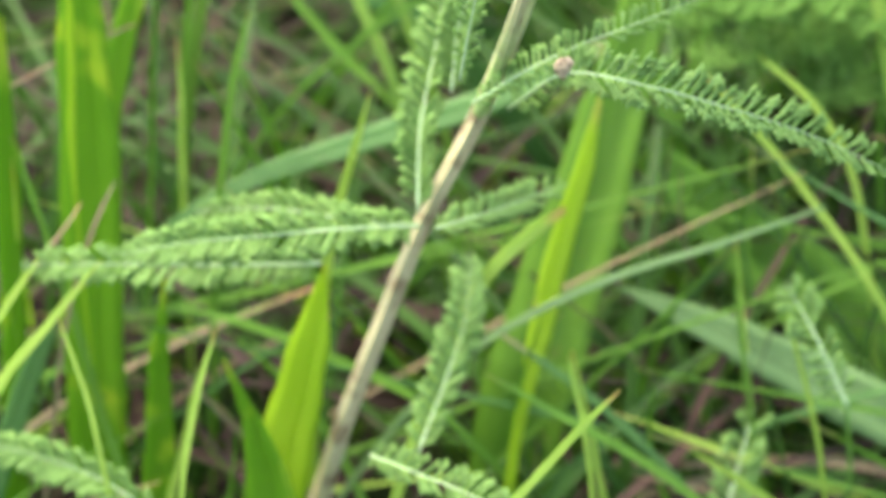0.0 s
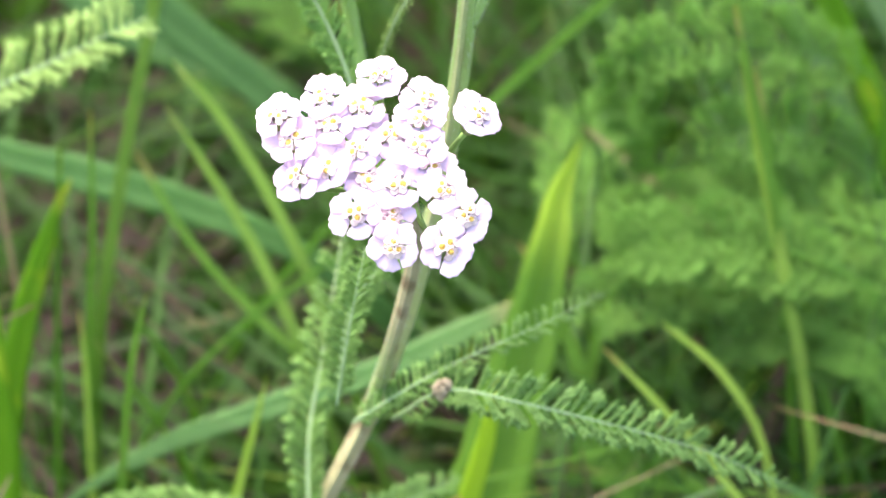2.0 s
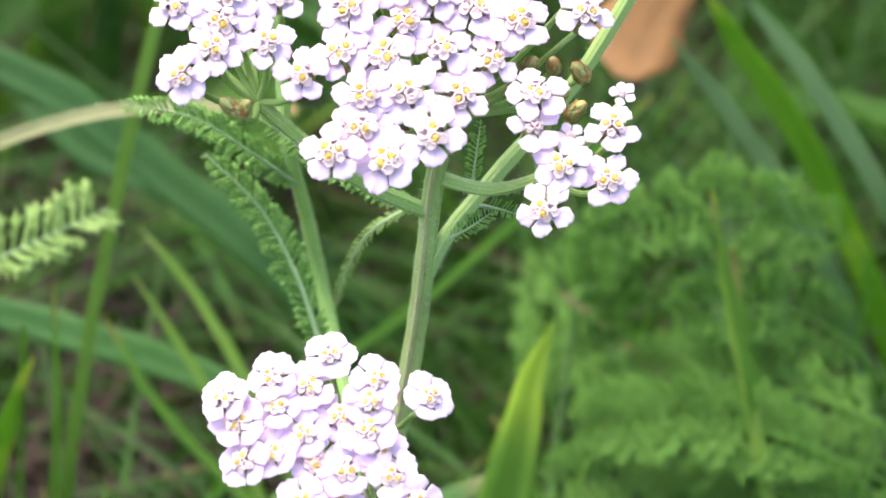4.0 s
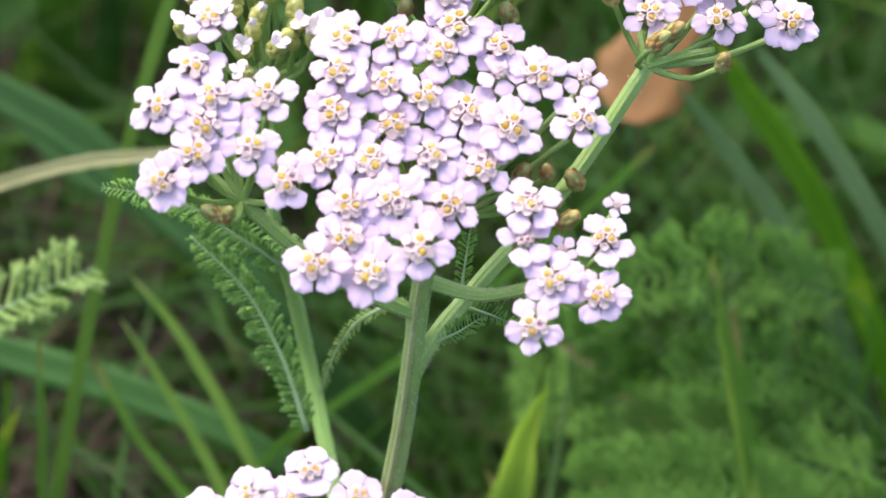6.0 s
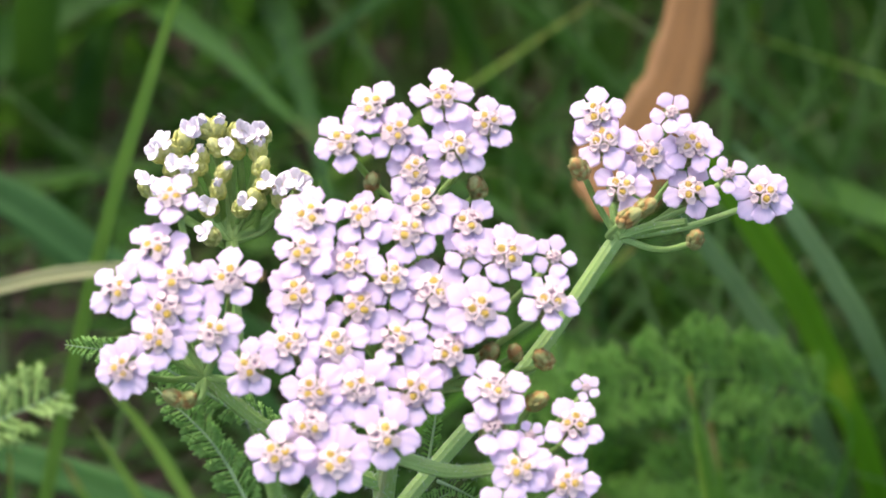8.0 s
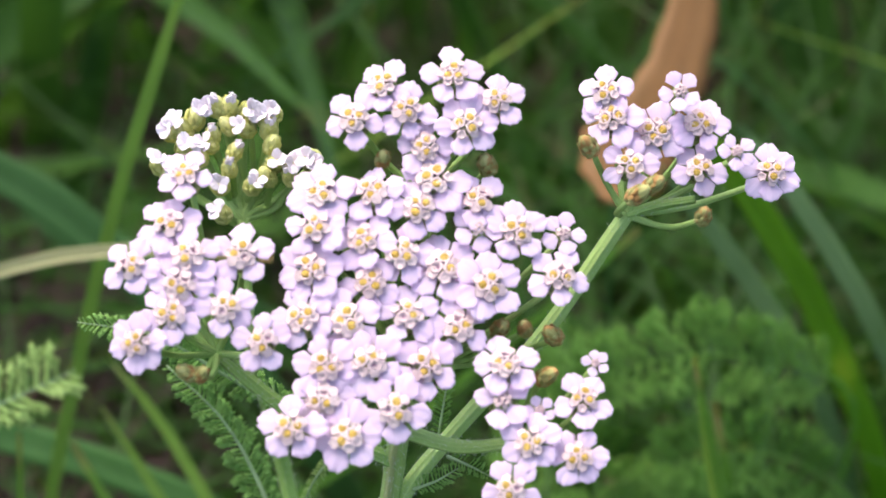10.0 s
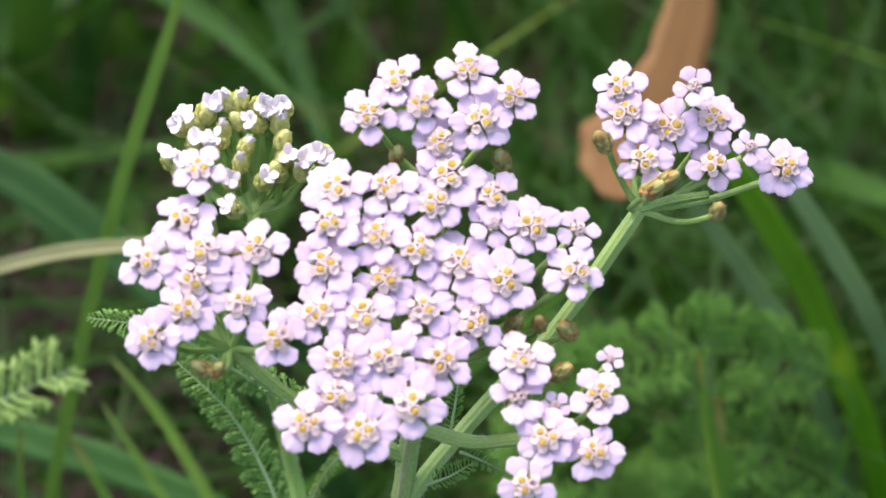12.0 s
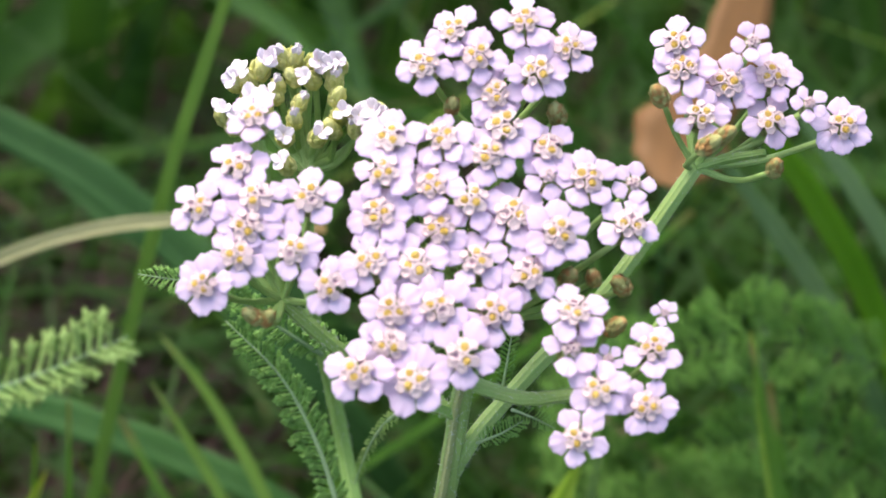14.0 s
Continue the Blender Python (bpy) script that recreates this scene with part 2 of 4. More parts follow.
def blade(name, points, widths, facing=(0, -0.74, 0.67), fold=0.25, steps=18, thick=0.22, seed=0, keel=0.0):
    """A grass blade or strap leaf: folded along its keel, wavy edges, with thickness. Widths in millimetres."""
    line = smooth_line(points, steps)
    rnd = random.Random(seed)
    face = Vector(facing)
    twist0, twist1 = rnd.uniform(-0.35, 0.35), rnd.uniform(-0.35, 0.35)
    offs = (-1.0, (keel - 1) / 2, keel, (keel + 1) / 2, 1.0)
    top, low, uvs = [], [], []
    for i, (p, s) in enumerate(line):
        tan = (line[min(i + 1, steps)][0] - line[max(i - 1, 0)][0]).normalized()
        side = tan.cross(face).normalized()
        nrm = side.cross(tan).normalized()
        turn = Matrix.Rotation(twist0 + (twist1 - twist0) * i / steps, 3, tan)
        side, nrm = turn @ side, turn @ nrm
        w = at_knots(widths, s) * MM / 2
        for o in offs:
            wob = 1 + 0.05 * math.sin(i * 1.7 + o * 2 + seed)
            q = p + side * (o * w * wob) + nrm * (fold * w * (abs(o - keel) - 0.5) + 0.02 * w * math.sin(i * 1.1 + seed))
            th = thick * MM * (1 - 0.7 * abs(o)) * min(1.0, w / MM + 0.2) * 0.5
            top.append(q + nrm * th)
            low.append(q - nrm * th)
            uvs.append((o * 0.5 + 0.5, 1 - i / steps))
    n, c = len(top), len(offs)
    faces = []
    for i in range(steps):
        for j in range(c - 1):
            a, b, d, e = i * c + j, i * c + j + 1, (i + 1) * c + j + 1, (i + 1) * c + j
            faces += [(a, b, d, e), (n + e, n + d, n + b, n + a)]
        faces += [(i * c, (i + 1) * c, n + (i + 1) * c, n + i * c), ((i + 1) * c - 1, n + (i + 1) * c - 1, n + (i + 2) * c - 1, (i + 2) * c - 1)]
    for r in (0, steps):
        ring = [r * c + j for j in range(c)] + [n + r * c + j for j in range(c)][::-1]
        faces.append(tuple(ring))
    return mesh_of(name, top + low, faces, uvs + uvs)


# ---- ground ----
EYE_HEIGHT = 0.75


def ground_height(x, y):
    """The turf falls away gently behind the plant (metres)."""
    z = 0.432 - 0.12 * min(max(y - 0.15, 0.0), 0.5)
    return z + (noise.noise((x * 18, y * 18, 0)) * 0.008 + noise.noise((x * 70, y * 70, 3)) * 0.003) * min(1.0, 3.0 / (0.01 + abs(x) + abs(y)))


def ground():
    verts, faces, uvs = [(0, 0.25, ground_height(0, 0.25))], [], [(0, 0)]
    rings, sides = 90, 96
    for i in range(rings):
        r = 0.008 * (2000 / 0.008) ** (i / (rings - 1))
        for j in range(sides):
            a = 2 * math.pi * j / sides
            x, y = r * math.cos(a), 0.25 + r * math.sin(a)
            verts.append((x, y, ground_height(x, y)))
            uvs.append((x, y))
    for j in range(sides):
        faces.append((0, 1 + j, 1 + (j + 1) % sides))
    for i in range(rings - 1):
        for j in range(sides):
            k = (j + 1) % sides
            a, b = 1 + i * sides, 1 + (i + 1) * sides
            faces.append((a + j, b + j, b + k, a + k))
    return mesh_of("ground", verts, faces, uvs)


tagged(part("ground", ground(), M_SOIL), "dark brown meadow soil with moss", "ground", kind="structure")


def scatter(name, count, seed, area, tall, wide, lean, material, label, category, flat=0.0, ring=None, clear=0.2):
    """A mass of fine blades rooted in the soil, kept out of the open air in front of the plant. flat: how deep the layer lies, for fallen stalks."""
    rnd = random.Random(seed)
    verts, faces, uvs = [], [], []
    made = tries = 0
    while made < count and tries < count * 6:
        tries += 1
        x, y = rnd.uniform(area[0], area[1]), rnd.uniform(area[2], area[3])
        u, v = (x - (area[0] + area[1]) / 2) * 2 / max(area[1] - area[0], 0.01), (y - (area[2] + area[3]) / 2) * 2 / max(area[3] - area[2], 0.01)
        if not ring and area[3] > 0.45 and u * u + v * v > rnd.uniform(0.6, 1.7):
            continue
        if ring:
            far, turn = ring[0] * (ring[1] / ring[0]) ** rnd.random(), rnd.uniform(0, 2 * math.pi)
            x, y = far * math.cos(turn), 0.35 + far * math.sin(turn)
        h, w = rnd.uniform(*tall), rnd.uniform(*wide) * MM / 2
        az, ln = rnd.uniform(0, 2 * math.pi), rnd.uniform(*lean)
        out = Vector((math.cos(az), math.sin(az), 0))
        z0, rise = ground_height(x, y) + (rnd.uniform(0.001, flat) if flat else -0.004), rnd.uniform(-0.08, 0.12)
        pts = []
        steps = 7
        for i in range(steps + 1):
            s = i / steps
            if flat:
                pts.append(Vector((x, y, z0 + h * rise * s + 0.005 * math.sin(s * 3.1 + made))) + out * (h * s) + Vector((-out.y, out.x, 0)) * (0.06 * h * math.sin(s * 2.4 + made)))
            else:
                pts.append(Vector((x, y, z0 + h * (s - 0.35 * ln * s * s))) + out * (h * ln * 0.75 * s * s))
        if any(q.y * 0.743 - (q.z - EYE_HEIGHT) * 0.669 < 0.322 and abs(q.x) < clear and q.z > 0.45 and q.y > -0.1 for q in pts):
            continue
        made += 1
        flip = rnd.uniform(0, math.pi)
        side0 = Vector((math.cos(flip), math.sin(flip), 0)) if not flat else Vector((-out.y, out.x, rnd.uniform(-0.6, 0.6)))
        base = len(verts)
        for i, q in enumerate(pts):
            s = i / steps
            ww = w * (1 - s ** 2.2) * (0.75 + 0.5 * min(1, s * 3)) + 0.00004
            tan = (pts[min(i + 1, steps)] - pts[max(i - 1, 0)]).normalized()
            side = (side0 - tan * side0.dot(tan)).normalized()
            nrm = side.cross(tan)
            verts += [q - side * ww, q + nrm * (ww * 0.35), q + side * ww]
            uvs += [(0, s), (0.5, s), (1, s)]
        for i in range(steps):
            a = base + i * 3
            faces += [(a, a + 1, a + 4, a + 3), (a + 1, a + 2, a + 5, a + 4)]
    ob = part(name, mesh_of(name, verts, faces, uvs), material)
    return tagged(ob, label, category, kind="stuff")


scatter("straw", 2000, 5, (-0.32, 0.32, 0.02, 0.40), (0.03, 0.11), (0.6, 1.8), (0, 1), M_STRAW_SHADED, "matted reddish-brown straw lying on the soil", "straw", flat=0.025)
scatter("straw", 520, 15, (-0.24, 0.00, 0.14, 0.42), (0.04, 0.13), (0.5, 1.5), (0, 1), M_STRAW_SHADED, "loose dry grass stalks lying on the thatch", "straw", flat=0.045)
scatter("straw", 300, 16, (-0.24, 0.24, 0.08, 0.30), (0.05, 0.12), (0.5, 1.3), (0.7, 1.6), M_STRAW_SHADED, "dry brown grass stalks among the green blades", "straw")
scatter("grass", 420, 14, (-0.24, -0.02, 0.10, 0.38), (0.04, 0.13), (0.6, 1.6), (0.3, 1.7), M_TURF_SHADED, "thin green meadow grass among brown straw", "grass")
scatter("grass", 1700, 7, (-0.02, 0.24, 0.10, 0.36), (0.04, 0.13), (0.7, 2.2), (0.3, 1.7), M_TURF_SHADED, "dense green meadow grass behind the flowers", "grass")
scatter("grass", 1200, 12, (-0.26, 0.26, 0.18, 0.36), (0.03, 0.08), (1.0, 3.0), (0.3, 1.5), M_TURF_SHADED, "shaded green undergrowth of grass", "grass")
scatter("grass", 520, 13, (-0.30, 0.30, 0.34, 0.72), (0.08, 0.22), (4.0, 11.0), (0.3, 1.3), M_TURF_SHADED, "broad dark green grass leaves behind the flowers", "grass")
scatter("grass", 4200, 8, (-0.60, 0.60, 0.56, 1.35), (0.05, 0.19), (1.5, 5.0), (0.1, 1.5), M_TURF_SHADED, "thick green meadow grass further off", "grass")
scatter("grass", 15000, 10, (0, 0, 0, 0), (0.05, 0.18), (2.0, 7.0), (0.1, 1.3), M_TURF_SHADED, "open green meadow grass all round", "grass", ring=(0.60, 6.0))
scatter("grass", 1500, 9, (-0.5, 0.5, -0.5, 0.06), (0.02, 0.08), (1.0, 3.0), (0.1, 1.2), M_TURF_SHADED, "short green grass round the plant", "grass")

# ---- single grass blades ----
BLADES = {
    "lime": "bright yellow-green strap leaf of grass",
    "broad": "broad bright green strap leaf of grass",
    "keel": "folded green grass leaf with yellow-green tip",
    "mid": "narrow green grass blade",
    "pale": "thin pale yellow-green grass blade with dry tip",
    "soft": "tall light green grass blade",
    "bluish": "blue-green arching grass blade",
    "silver": "silvery blue-green strap leaf of grass",
    "deep": "dark blue-green broad grass blade",
    "beige": "pale beige-green arching grass stalk",
    "dry": "dry straw-coloured grass stalk",
}


def grow_blade(kind, points, widths, seed):
    pts = [Vector(p) for p in points]
    way = (pts[-1] - pts[-2]).normalized()
    low = ground_height(pts[-1].x * MM, pts[-1].y * MM) / MM
    drop = pts[-1].z - low
    if drop > 6:
        pts.append(pts[-1] + (way * 0.8 + Vector((0, 0.10, -0.6))).normalized() * drop * 0.6)
        widths = widths + [widths[-1] * 0.95]
    last = pts[-1] + way * max(drop, 4.0) * 0.3
    pts.append(Vector((last.x, last.y + 4, ground_height(last.x * MM, (last.y + 4) * MM) / MM - 4)))
    widths = widths + [widths[-1] * 0.7]
    keel = -0.4 if kind == "keel" else 0.0
    fold = {"keel": 0.30, "broad": 0.30, "lime": 0.25, "mid": 0.5, "pale": 0.5, "soft": 0.5, "bluish": 0.25, "silver": 0.25, "deep": 0.25, "beige": 0.7, "dry": 0.6}[kind]
    ob = part("grass_blade", blade("grass_blade", pts, widths, fold=fold * (1.7 if keel else 1.0), steps=24, seed=seed, keel=keel), M_GRASS[kind])
    if max(widths) > 1.7:
        rib = [tuple(p + Vector((0, -0.74, 0.67)) * 0.12) for p in reversed(pts)]
        part("midrib", tube("midrib", rib, [0.03 + (0.006 if kind in ("broad", "keel") else 0.012) * w for w in reversed(widths)], steps=24, sides=6, seed=seed), M_GRASS[kind], ob)
    return tagged(ob, BLADES[kind], "grass blade", group="meadow grass blades")


grow_blade('broad', [(-65.4, 194.6, 523.8), (-65.1, 193.3, 519.8), (-64.8, 190.3, 510.4), (-64.8, 185.0, 493.8), (-65.6, 179.7, 477.4), (-66.1, 175.3, 463.5)], [0.28, 4.59, 6.91, 8.22, 8.4, 8.26], 0)
grow_blade('keel', [(11.7, 213.9, 519.8), (8.8, 210.5, 513.8), (6.9, 206.3, 506.4), (2.3, 197.9, 491.6), (-3.3, 188.9, 475.8), (-8.1, 181.4, 462.6)], [0.22, 3.5, 6.02, 9.05, 11.11, 12.13], 1)
grow_blade('lime', [(-34.7, 169.8, 490.2), (-36.8, 167.1, 480.5), (-39.5, 164.2, 469.9), (-42.1, 161.1, 459.0)], [0.28, 5.31, 7.19, 8.76], 2)
grow_blade('lime', [(0.1, 188.5, 502.0), (-2.0, 184.4, 494.3), (-5.7, 178.6, 483.4), (-7.9, 174.1, 474.9), (-10.2, 169.5, 466.3)], [0.43, 2.43, 3.32, 3.06, 1.47], 3)
grow_blade('lime', [(-65.6, 190.2, 524.8), (-65.7, 186.2, 512.4), (-66.4, 182.3, 500.4), (-66.4, 179.3, 491.0)], [0.34, 1.11, 0.99, 0.29], 4)
grow_blade('broad', [(-55.3, 173.7, 485.6), (-56.7, 170.5, 474.2), (-57.2, 167.5, 463.3), (-58.1, 164.9, 453.7)], [0.28, 2.75, 4.04, 4.91], 5)
grow_blade('broad', [(-47.4, 160.6, 483.0), (-44.6, 158.1, 476.3), (-42.7, 155.5, 469.2), (-41.6, 152.9, 462.0)], [0.28, 2.1, 5.29, 7.83], 6)
grow_blade('broad', [(-76.0, 194.3, 511.5), (-76.4, 188.8, 491.7), (-77.4, 182.4, 468.4), (-78.9, 176.1, 445.6)], [1.55, 3.2, 3.31, 3.41], 7)
grow_blade('lime', [(-55.0, 212.8, 517.0), (-59.5, 209.7, 505.8), (-63.4, 206.5, 494.3), (-67.0, 201.7, 476.9)], [0.29, 1.93, 2.72, 2.17], 8)
grow_blade('pale', [(-29.0, 185.8, 505.0), (-31.1, 183.8, 497.9), (-34.0, 181.2, 488.3), (-36.0, 177.6, 475.4)], [0.14, 0.95, 1.25, 1.1], 9)
grow_blade('bluish', [(8.4, 212.8, 496.1), (-2.4, 209.8, 492.8), (-14.0, 206.3, 489.0), (-31.0, 202.9, 485.2), (-47.1, 199.2, 481.1), (-57.1, 195.5, 476.9)], [0.3, 3.04, 3.65, 3.35, 2.28, 1.06], 10)
grow_blade('mid', [(8.1, 206.3, 480.0), (22.5, 199.8, 469.0), (34.3, 194.4, 460.0), (47.7, 188.2, 449.5)], [4.64, 10.53, 11.77, 11.85], 11)
grow_blade('silver', [(2.8, 186.3, 472.7), (14.8, 183.5, 468.0), (27.6, 180.1, 462.2), (45.1, 174.8, 453.3)], [0.3, 4.52, 7.19, 8.38], 12)
grow_blade('silver', [(27.8, 176.3, 492.9), (15.0, 174.4, 488.9), (1.5, 172.6, 485.2), (-14.6, 169.3, 478.1)], [0.42, 0.92, 0.99, 1.0], 13)
grow_blade('pale', [(-1.1, 133.4, 500.7), (-5.2, 132.6, 496.1), (-8.6, 131.7, 491.9), (-13.4, 130.5, 485.8)], [0.37, 0.94, 1.01, 1.02], 14)
grow_blade('pale', [(-4.2, 166.9, 478.0), (-2.1, 165.0, 468.3), (-0.9, 163.7, 461.6), (0.6, 162.0, 453.1)], [0.28, 0.72, 0.88, 0.89], 15)
grow_blade('pale', [(18.0, 185.8, 481.1), (19.3, 182.7, 470.0), (20.9, 179.2, 457.1), (22.5, 175.0, 442.1)], [0.3, 0.67, 0.84, 0.86], 16)
grow_blade('mid', [(21.5, 198.3, 486.0), (21.3, 194.7, 473.0), (21.1, 191.8, 462.5), (21.5, 186.2, 442.3)], [0.3, 0.61, 0.7, 0.72], 17)
grow_blade('mid', [(-15.3, 162.0, 478.6), (-5.4, 159.5, 473.3), (2.4, 157.5, 469.2), (13.1, 154.0, 461.6)], [0.28, 1.13, 1.21, 1.14], 18)
grow_blade('bluish', [(-14.1, 173.5, 476.4), (-1.9, 169.6, 468.1), (4.0, 167.2, 463.2), (12.8, 162.9, 454.0)], [0.58, 1.1, 1.1, 1.11], 19)
grow_blade('pale', [(10.6, 158.3, 468.5), (16.0, 157.0, 465.0), (21.8, 155.5, 460.9), (27.7, 153.8, 456.4)], [0.43, 1.0, 1.08, 1.08], 20)
grow_blade('mid', [(-55.6, 212.3, 522.5), (-58.1, 205.9, 499.3), (-59.7, 200.5, 479.7), (-61.4, 194.5, 458.2)], [0.58, 0.82, 0.92, 0.95], 21)
grow_blade('soft', [(-28.7, 253.3, 574.0), (-34.4, 246.4, 559.4), (-40.7, 238.3, 542.3), (-45.7, 230.3, 525.3), (-49.7, 223.3, 510.6), (-54.0, 214.1, 491.1)], [0.69, 1.75, 1.78, 1.74, 1.76, 1.79], 22)
grow_blade('mid', [(-44.2, 195.4, 511.2), (-46.2, 193.5, 504.2), (-48.2, 190.6, 493.6), (-49.7, 187.5, 482.7)], [0.28, 0.93, 1.02, 1.03], 23)
grow_blade('mid', [(-51.9, 217.1, 524.8), (-53.1, 212.1, 506.8), (-55.1, 207.4, 489.6), (-56.1, 202.0, 470.0)], [0.43, 1.04, 1.22, 1.25], 24)
grow_blade('pale', [(-55.0, 205.9, 500.4), (-54.9, 203.7, 492.6), (-55.2, 201.1, 483.0), (-55.5, 198.4, 473.3)], [0.3, 0.68, 0.76, 0.77], 25)
grow_blade('pale', [(31.7, 218.6, 537.0), (34.3, 214.4, 521.5), (38.0, 209.5, 503.8), (42.3, 203.0, 480.5)], [0.35, 1.4, 1.65, 1.7], 26)
grow_blade('silver', [(31.3, 229.3, 517.4), (37.0, 226.8, 510.6), (46.4, 221.9, 497.5), (54.5, 215.0, 478.7)], [0.76, 1.83, 2.01, 2.05], 27)
grow_blade('mid', [(26.7, 250.5, 529.0), (16.7, 245.7, 520.9), (6.2, 241.2, 513.4), (-4.3, 236.7, 505.8), (-23.7, 229.7, 494.0)], [1.08, 1.24, 1.41, 1.41, 1.27], 28)
grow_blade('soft', [(-42.8, 233.2, 521.7), (-37.6, 229.5, 516.8), (-32.5, 224.7, 510.3), (-27.1, 218.2, 501.7)], [0.3, 1.3, 1.6, 1.6], 29)
grow_blade('soft', [(-43.9, 229.5, 516.9), (-37.9, 223.8, 509.2), (-32.0, 217.4, 500.6), (-27.7, 211.4, 492.6)], [0.3, 1.3, 1.6, 1.6], 30)
grow_blade('mid', [(-48.9, 231.4, 507.9), (-42.5, 226.2, 496.8), (-34.3, 221.7, 487.4), (-26.7, 218.3, 480.2)], [0.78, 1.34, 1.35, 1.12], 31)
grow_blade('mid', [(-17.5, 213.0, 505.3), (-23.7, 211.0, 501.9), (-31.4, 208.4, 497.5), (-39.3, 205.0, 491.8)], [0.6, 0.83, 0.83, 0.76], 32)
grow_blade('deep', [(-75.4, 282.9, 518.5), (-58.4, 277.5, 511.3), (-44.2, 270.7, 501.9), (-28.3, 262.3, 490.4)], [5.06, 6.25, 6.1, 5.11], 33)
grow_blade('bluish', [(-74.5, 245.7, 499.9), (-57.5, 242.8, 495.8), (-42.9, 239.9, 491.9), (-27.6, 235.8, 486.3)], [4.05, 5.19, 4.87, 3.58], 34)
grow_blade('broad', [(-55.4, 210.6, 517.6), (-58.8, 207.7, 509.8), (-61.7, 204.8, 501.8), (-64.9, 200.5, 490.0)], [0.43, 2.48, 3.69, 4.12], 35)
grow_blade('mid', [(-73.6, 180.9, 502.6), (-67.3, 172.7, 480.2), (-63.3, 166.5, 463.4), (-59.6, 162.1, 451.4)], [0.7, 1.0, 1.1, 1.11], 36)
grow_blade('pale', [(-61.7, 165.6, 494.6), (-66.7, 163.2, 489.4), (-74.8, 159.3, 481.1), (-81.5, 156.4, 475.0)], [0.34, 1.03, 1.18, 1.19], 37)
grow_blade('pale', [(-69.2, 167.8, 494.0), (-71.8, 166.3, 490.9), (-74.8, 164.5, 487.1), (-79.3, 162.1, 481.9)], [0.34, 0.83, 0.9, 0.91], 38)
grow_blade('bluish', [(-69.7, 178.4, 477.4), (-73.9, 175.5, 469.4), (-77.4, 172.5, 461.3), (-81.2, 168.6, 450.7)], [0.73, 2.95, 3.28, 3.32], 39)
grow_blade('pale', [(-48.9, 167.4, 481.6), (-51.8, 165.3, 473.9), (-53.7, 163.2, 466.3), (-56.1, 160.8, 457.7)], [0.14, 0.57, 0.79, 0.88], 40)
grow_blade('mid', [(-55.6, 177.5, 477.8), (-46.9, 176.3, 475.8), (-33.9, 173.5, 471.2), (-22.3, 170.4, 465.9)], [0.58, 1.17, 1.32, 1.03], 41)
grow_blade('mid', [(-47.3, 177.5, 471.9), (-40.1, 174.5, 465.6), (-34.4, 170.8, 457.8), (-30.1, 166.4, 448.5)], [0.44, 1.04, 1.12, 1.13], 42)
grow_blade('pale', [(-5.2, 170.8, 497.4), (-10.1, 169.4, 494.2), (-15.0, 167.3, 489.8), (-19.3, 163.9, 482.7)], [0.96, 1.8, 1.67, 1.4], 43)
grow_blade('mid', [(35.2, 223.7, 523.3), (38.3, 219.5, 508.0), (43.7, 213.3, 485.6), (49.5, 206.8, 461.9)], [0.89, 1.21, 1.4, 1.44], 44)
grow_blade('pale', [(21.7, 201.7, 498.8), (28.5, 199.6, 493.1), (33.8, 196.8, 485.5), (37.1, 191.8, 471.8)], [0.44, 1.04, 1.05, 0.91], 45)
grow_blade('pale', [(13.4, 191.9, 502.8), (19.2, 189.6, 496.8), (27.3, 186.1, 487.2), (37.1, 181.1, 473.6)], [0.36, 0.86, 1.02, 1.04], 46)
grow_blade('mid', [(31.4, 218.3, 536.6), (33.3, 216.0, 528.6), (35.0, 213.9, 520.7), (37.0, 211.0, 510.3)], [0.27, 1.04, 1.12, 1.14], 47)
grow_blade('broad', [(35.0, 264.0, 536.8), (38.3, 264.0, 530.1), (44.2, 262.5, 521.4), (51.0, 259.4, 510.6), (56.3, 256.2, 499.6), (60.9, 253.3, 489.1)], [0.4, 3.2, 4.2, 4.4, 4.4, 4.2], 49)
grow_blade('silver', [(29.9, 260.2, 531.8), (35.7, 259.2, 523.8), (42.4, 257.2, 514.3), (49.2, 254.5, 504.1)], [0.4, 2.4, 3.0, 3.0], 50)
grow_blade('silver', [(40.3, 263.4, 536.0), (47.8, 261.5, 526.7), (54.6, 259.0, 516.7), (60.7, 256.4, 506.4)], [1.2, 2.6, 3.0, 3.0], 51)
grow_blade('mid', [(-42.0, 376.0, 473.6), (-32.6, 371.7, 467.7), (-23.3, 363.6, 456.7), (-19.2, 355.5, 445.7)], [0.31, 6.28, 5.87, 4.21], 52)
grow_blade('mid', [(-15.4, 391.4, 464.9), (-17.1, 383.6, 451.8), (-20.0, 371.8, 431.9), (-24.6, 360.9, 413.5)], [0.33, 5.01, 5.5, 5.55], 53)
grow_blade('deep', [(-73.1, 302.5, 494.7), (-59.0, 297.1, 487.4), (-46.6, 293.4, 482.5), (-32.3, 289.7, 477.4)], [0.27, 6.6, 6.25, 4.47], 55)
grow_blade('mid', [(3.8, 218.6, 499.6), (7.8, 215.2, 492.4), (11.5, 211.0, 483.6), (13.7, 207.6, 476.3)], [0.46, 1.84, 2.17, 2.18], 59)
grow_blade('mid', [(19.4, 222.4, 494.9), (16.2, 219.4, 488.4), (14.2, 216.6, 482.6), (12.1, 213.2, 475.3)], [0.47, 1.56, 1.88, 1.9], 60)
grow_blade('dry', [(-60.1, 173.8, 500.7), (-61.8, 172.5, 497.9), (-63.3, 171.1, 495.0), (-64.8, 169.4, 491.4)], [0.21, 0.56, 0.63, 0.56], 61)
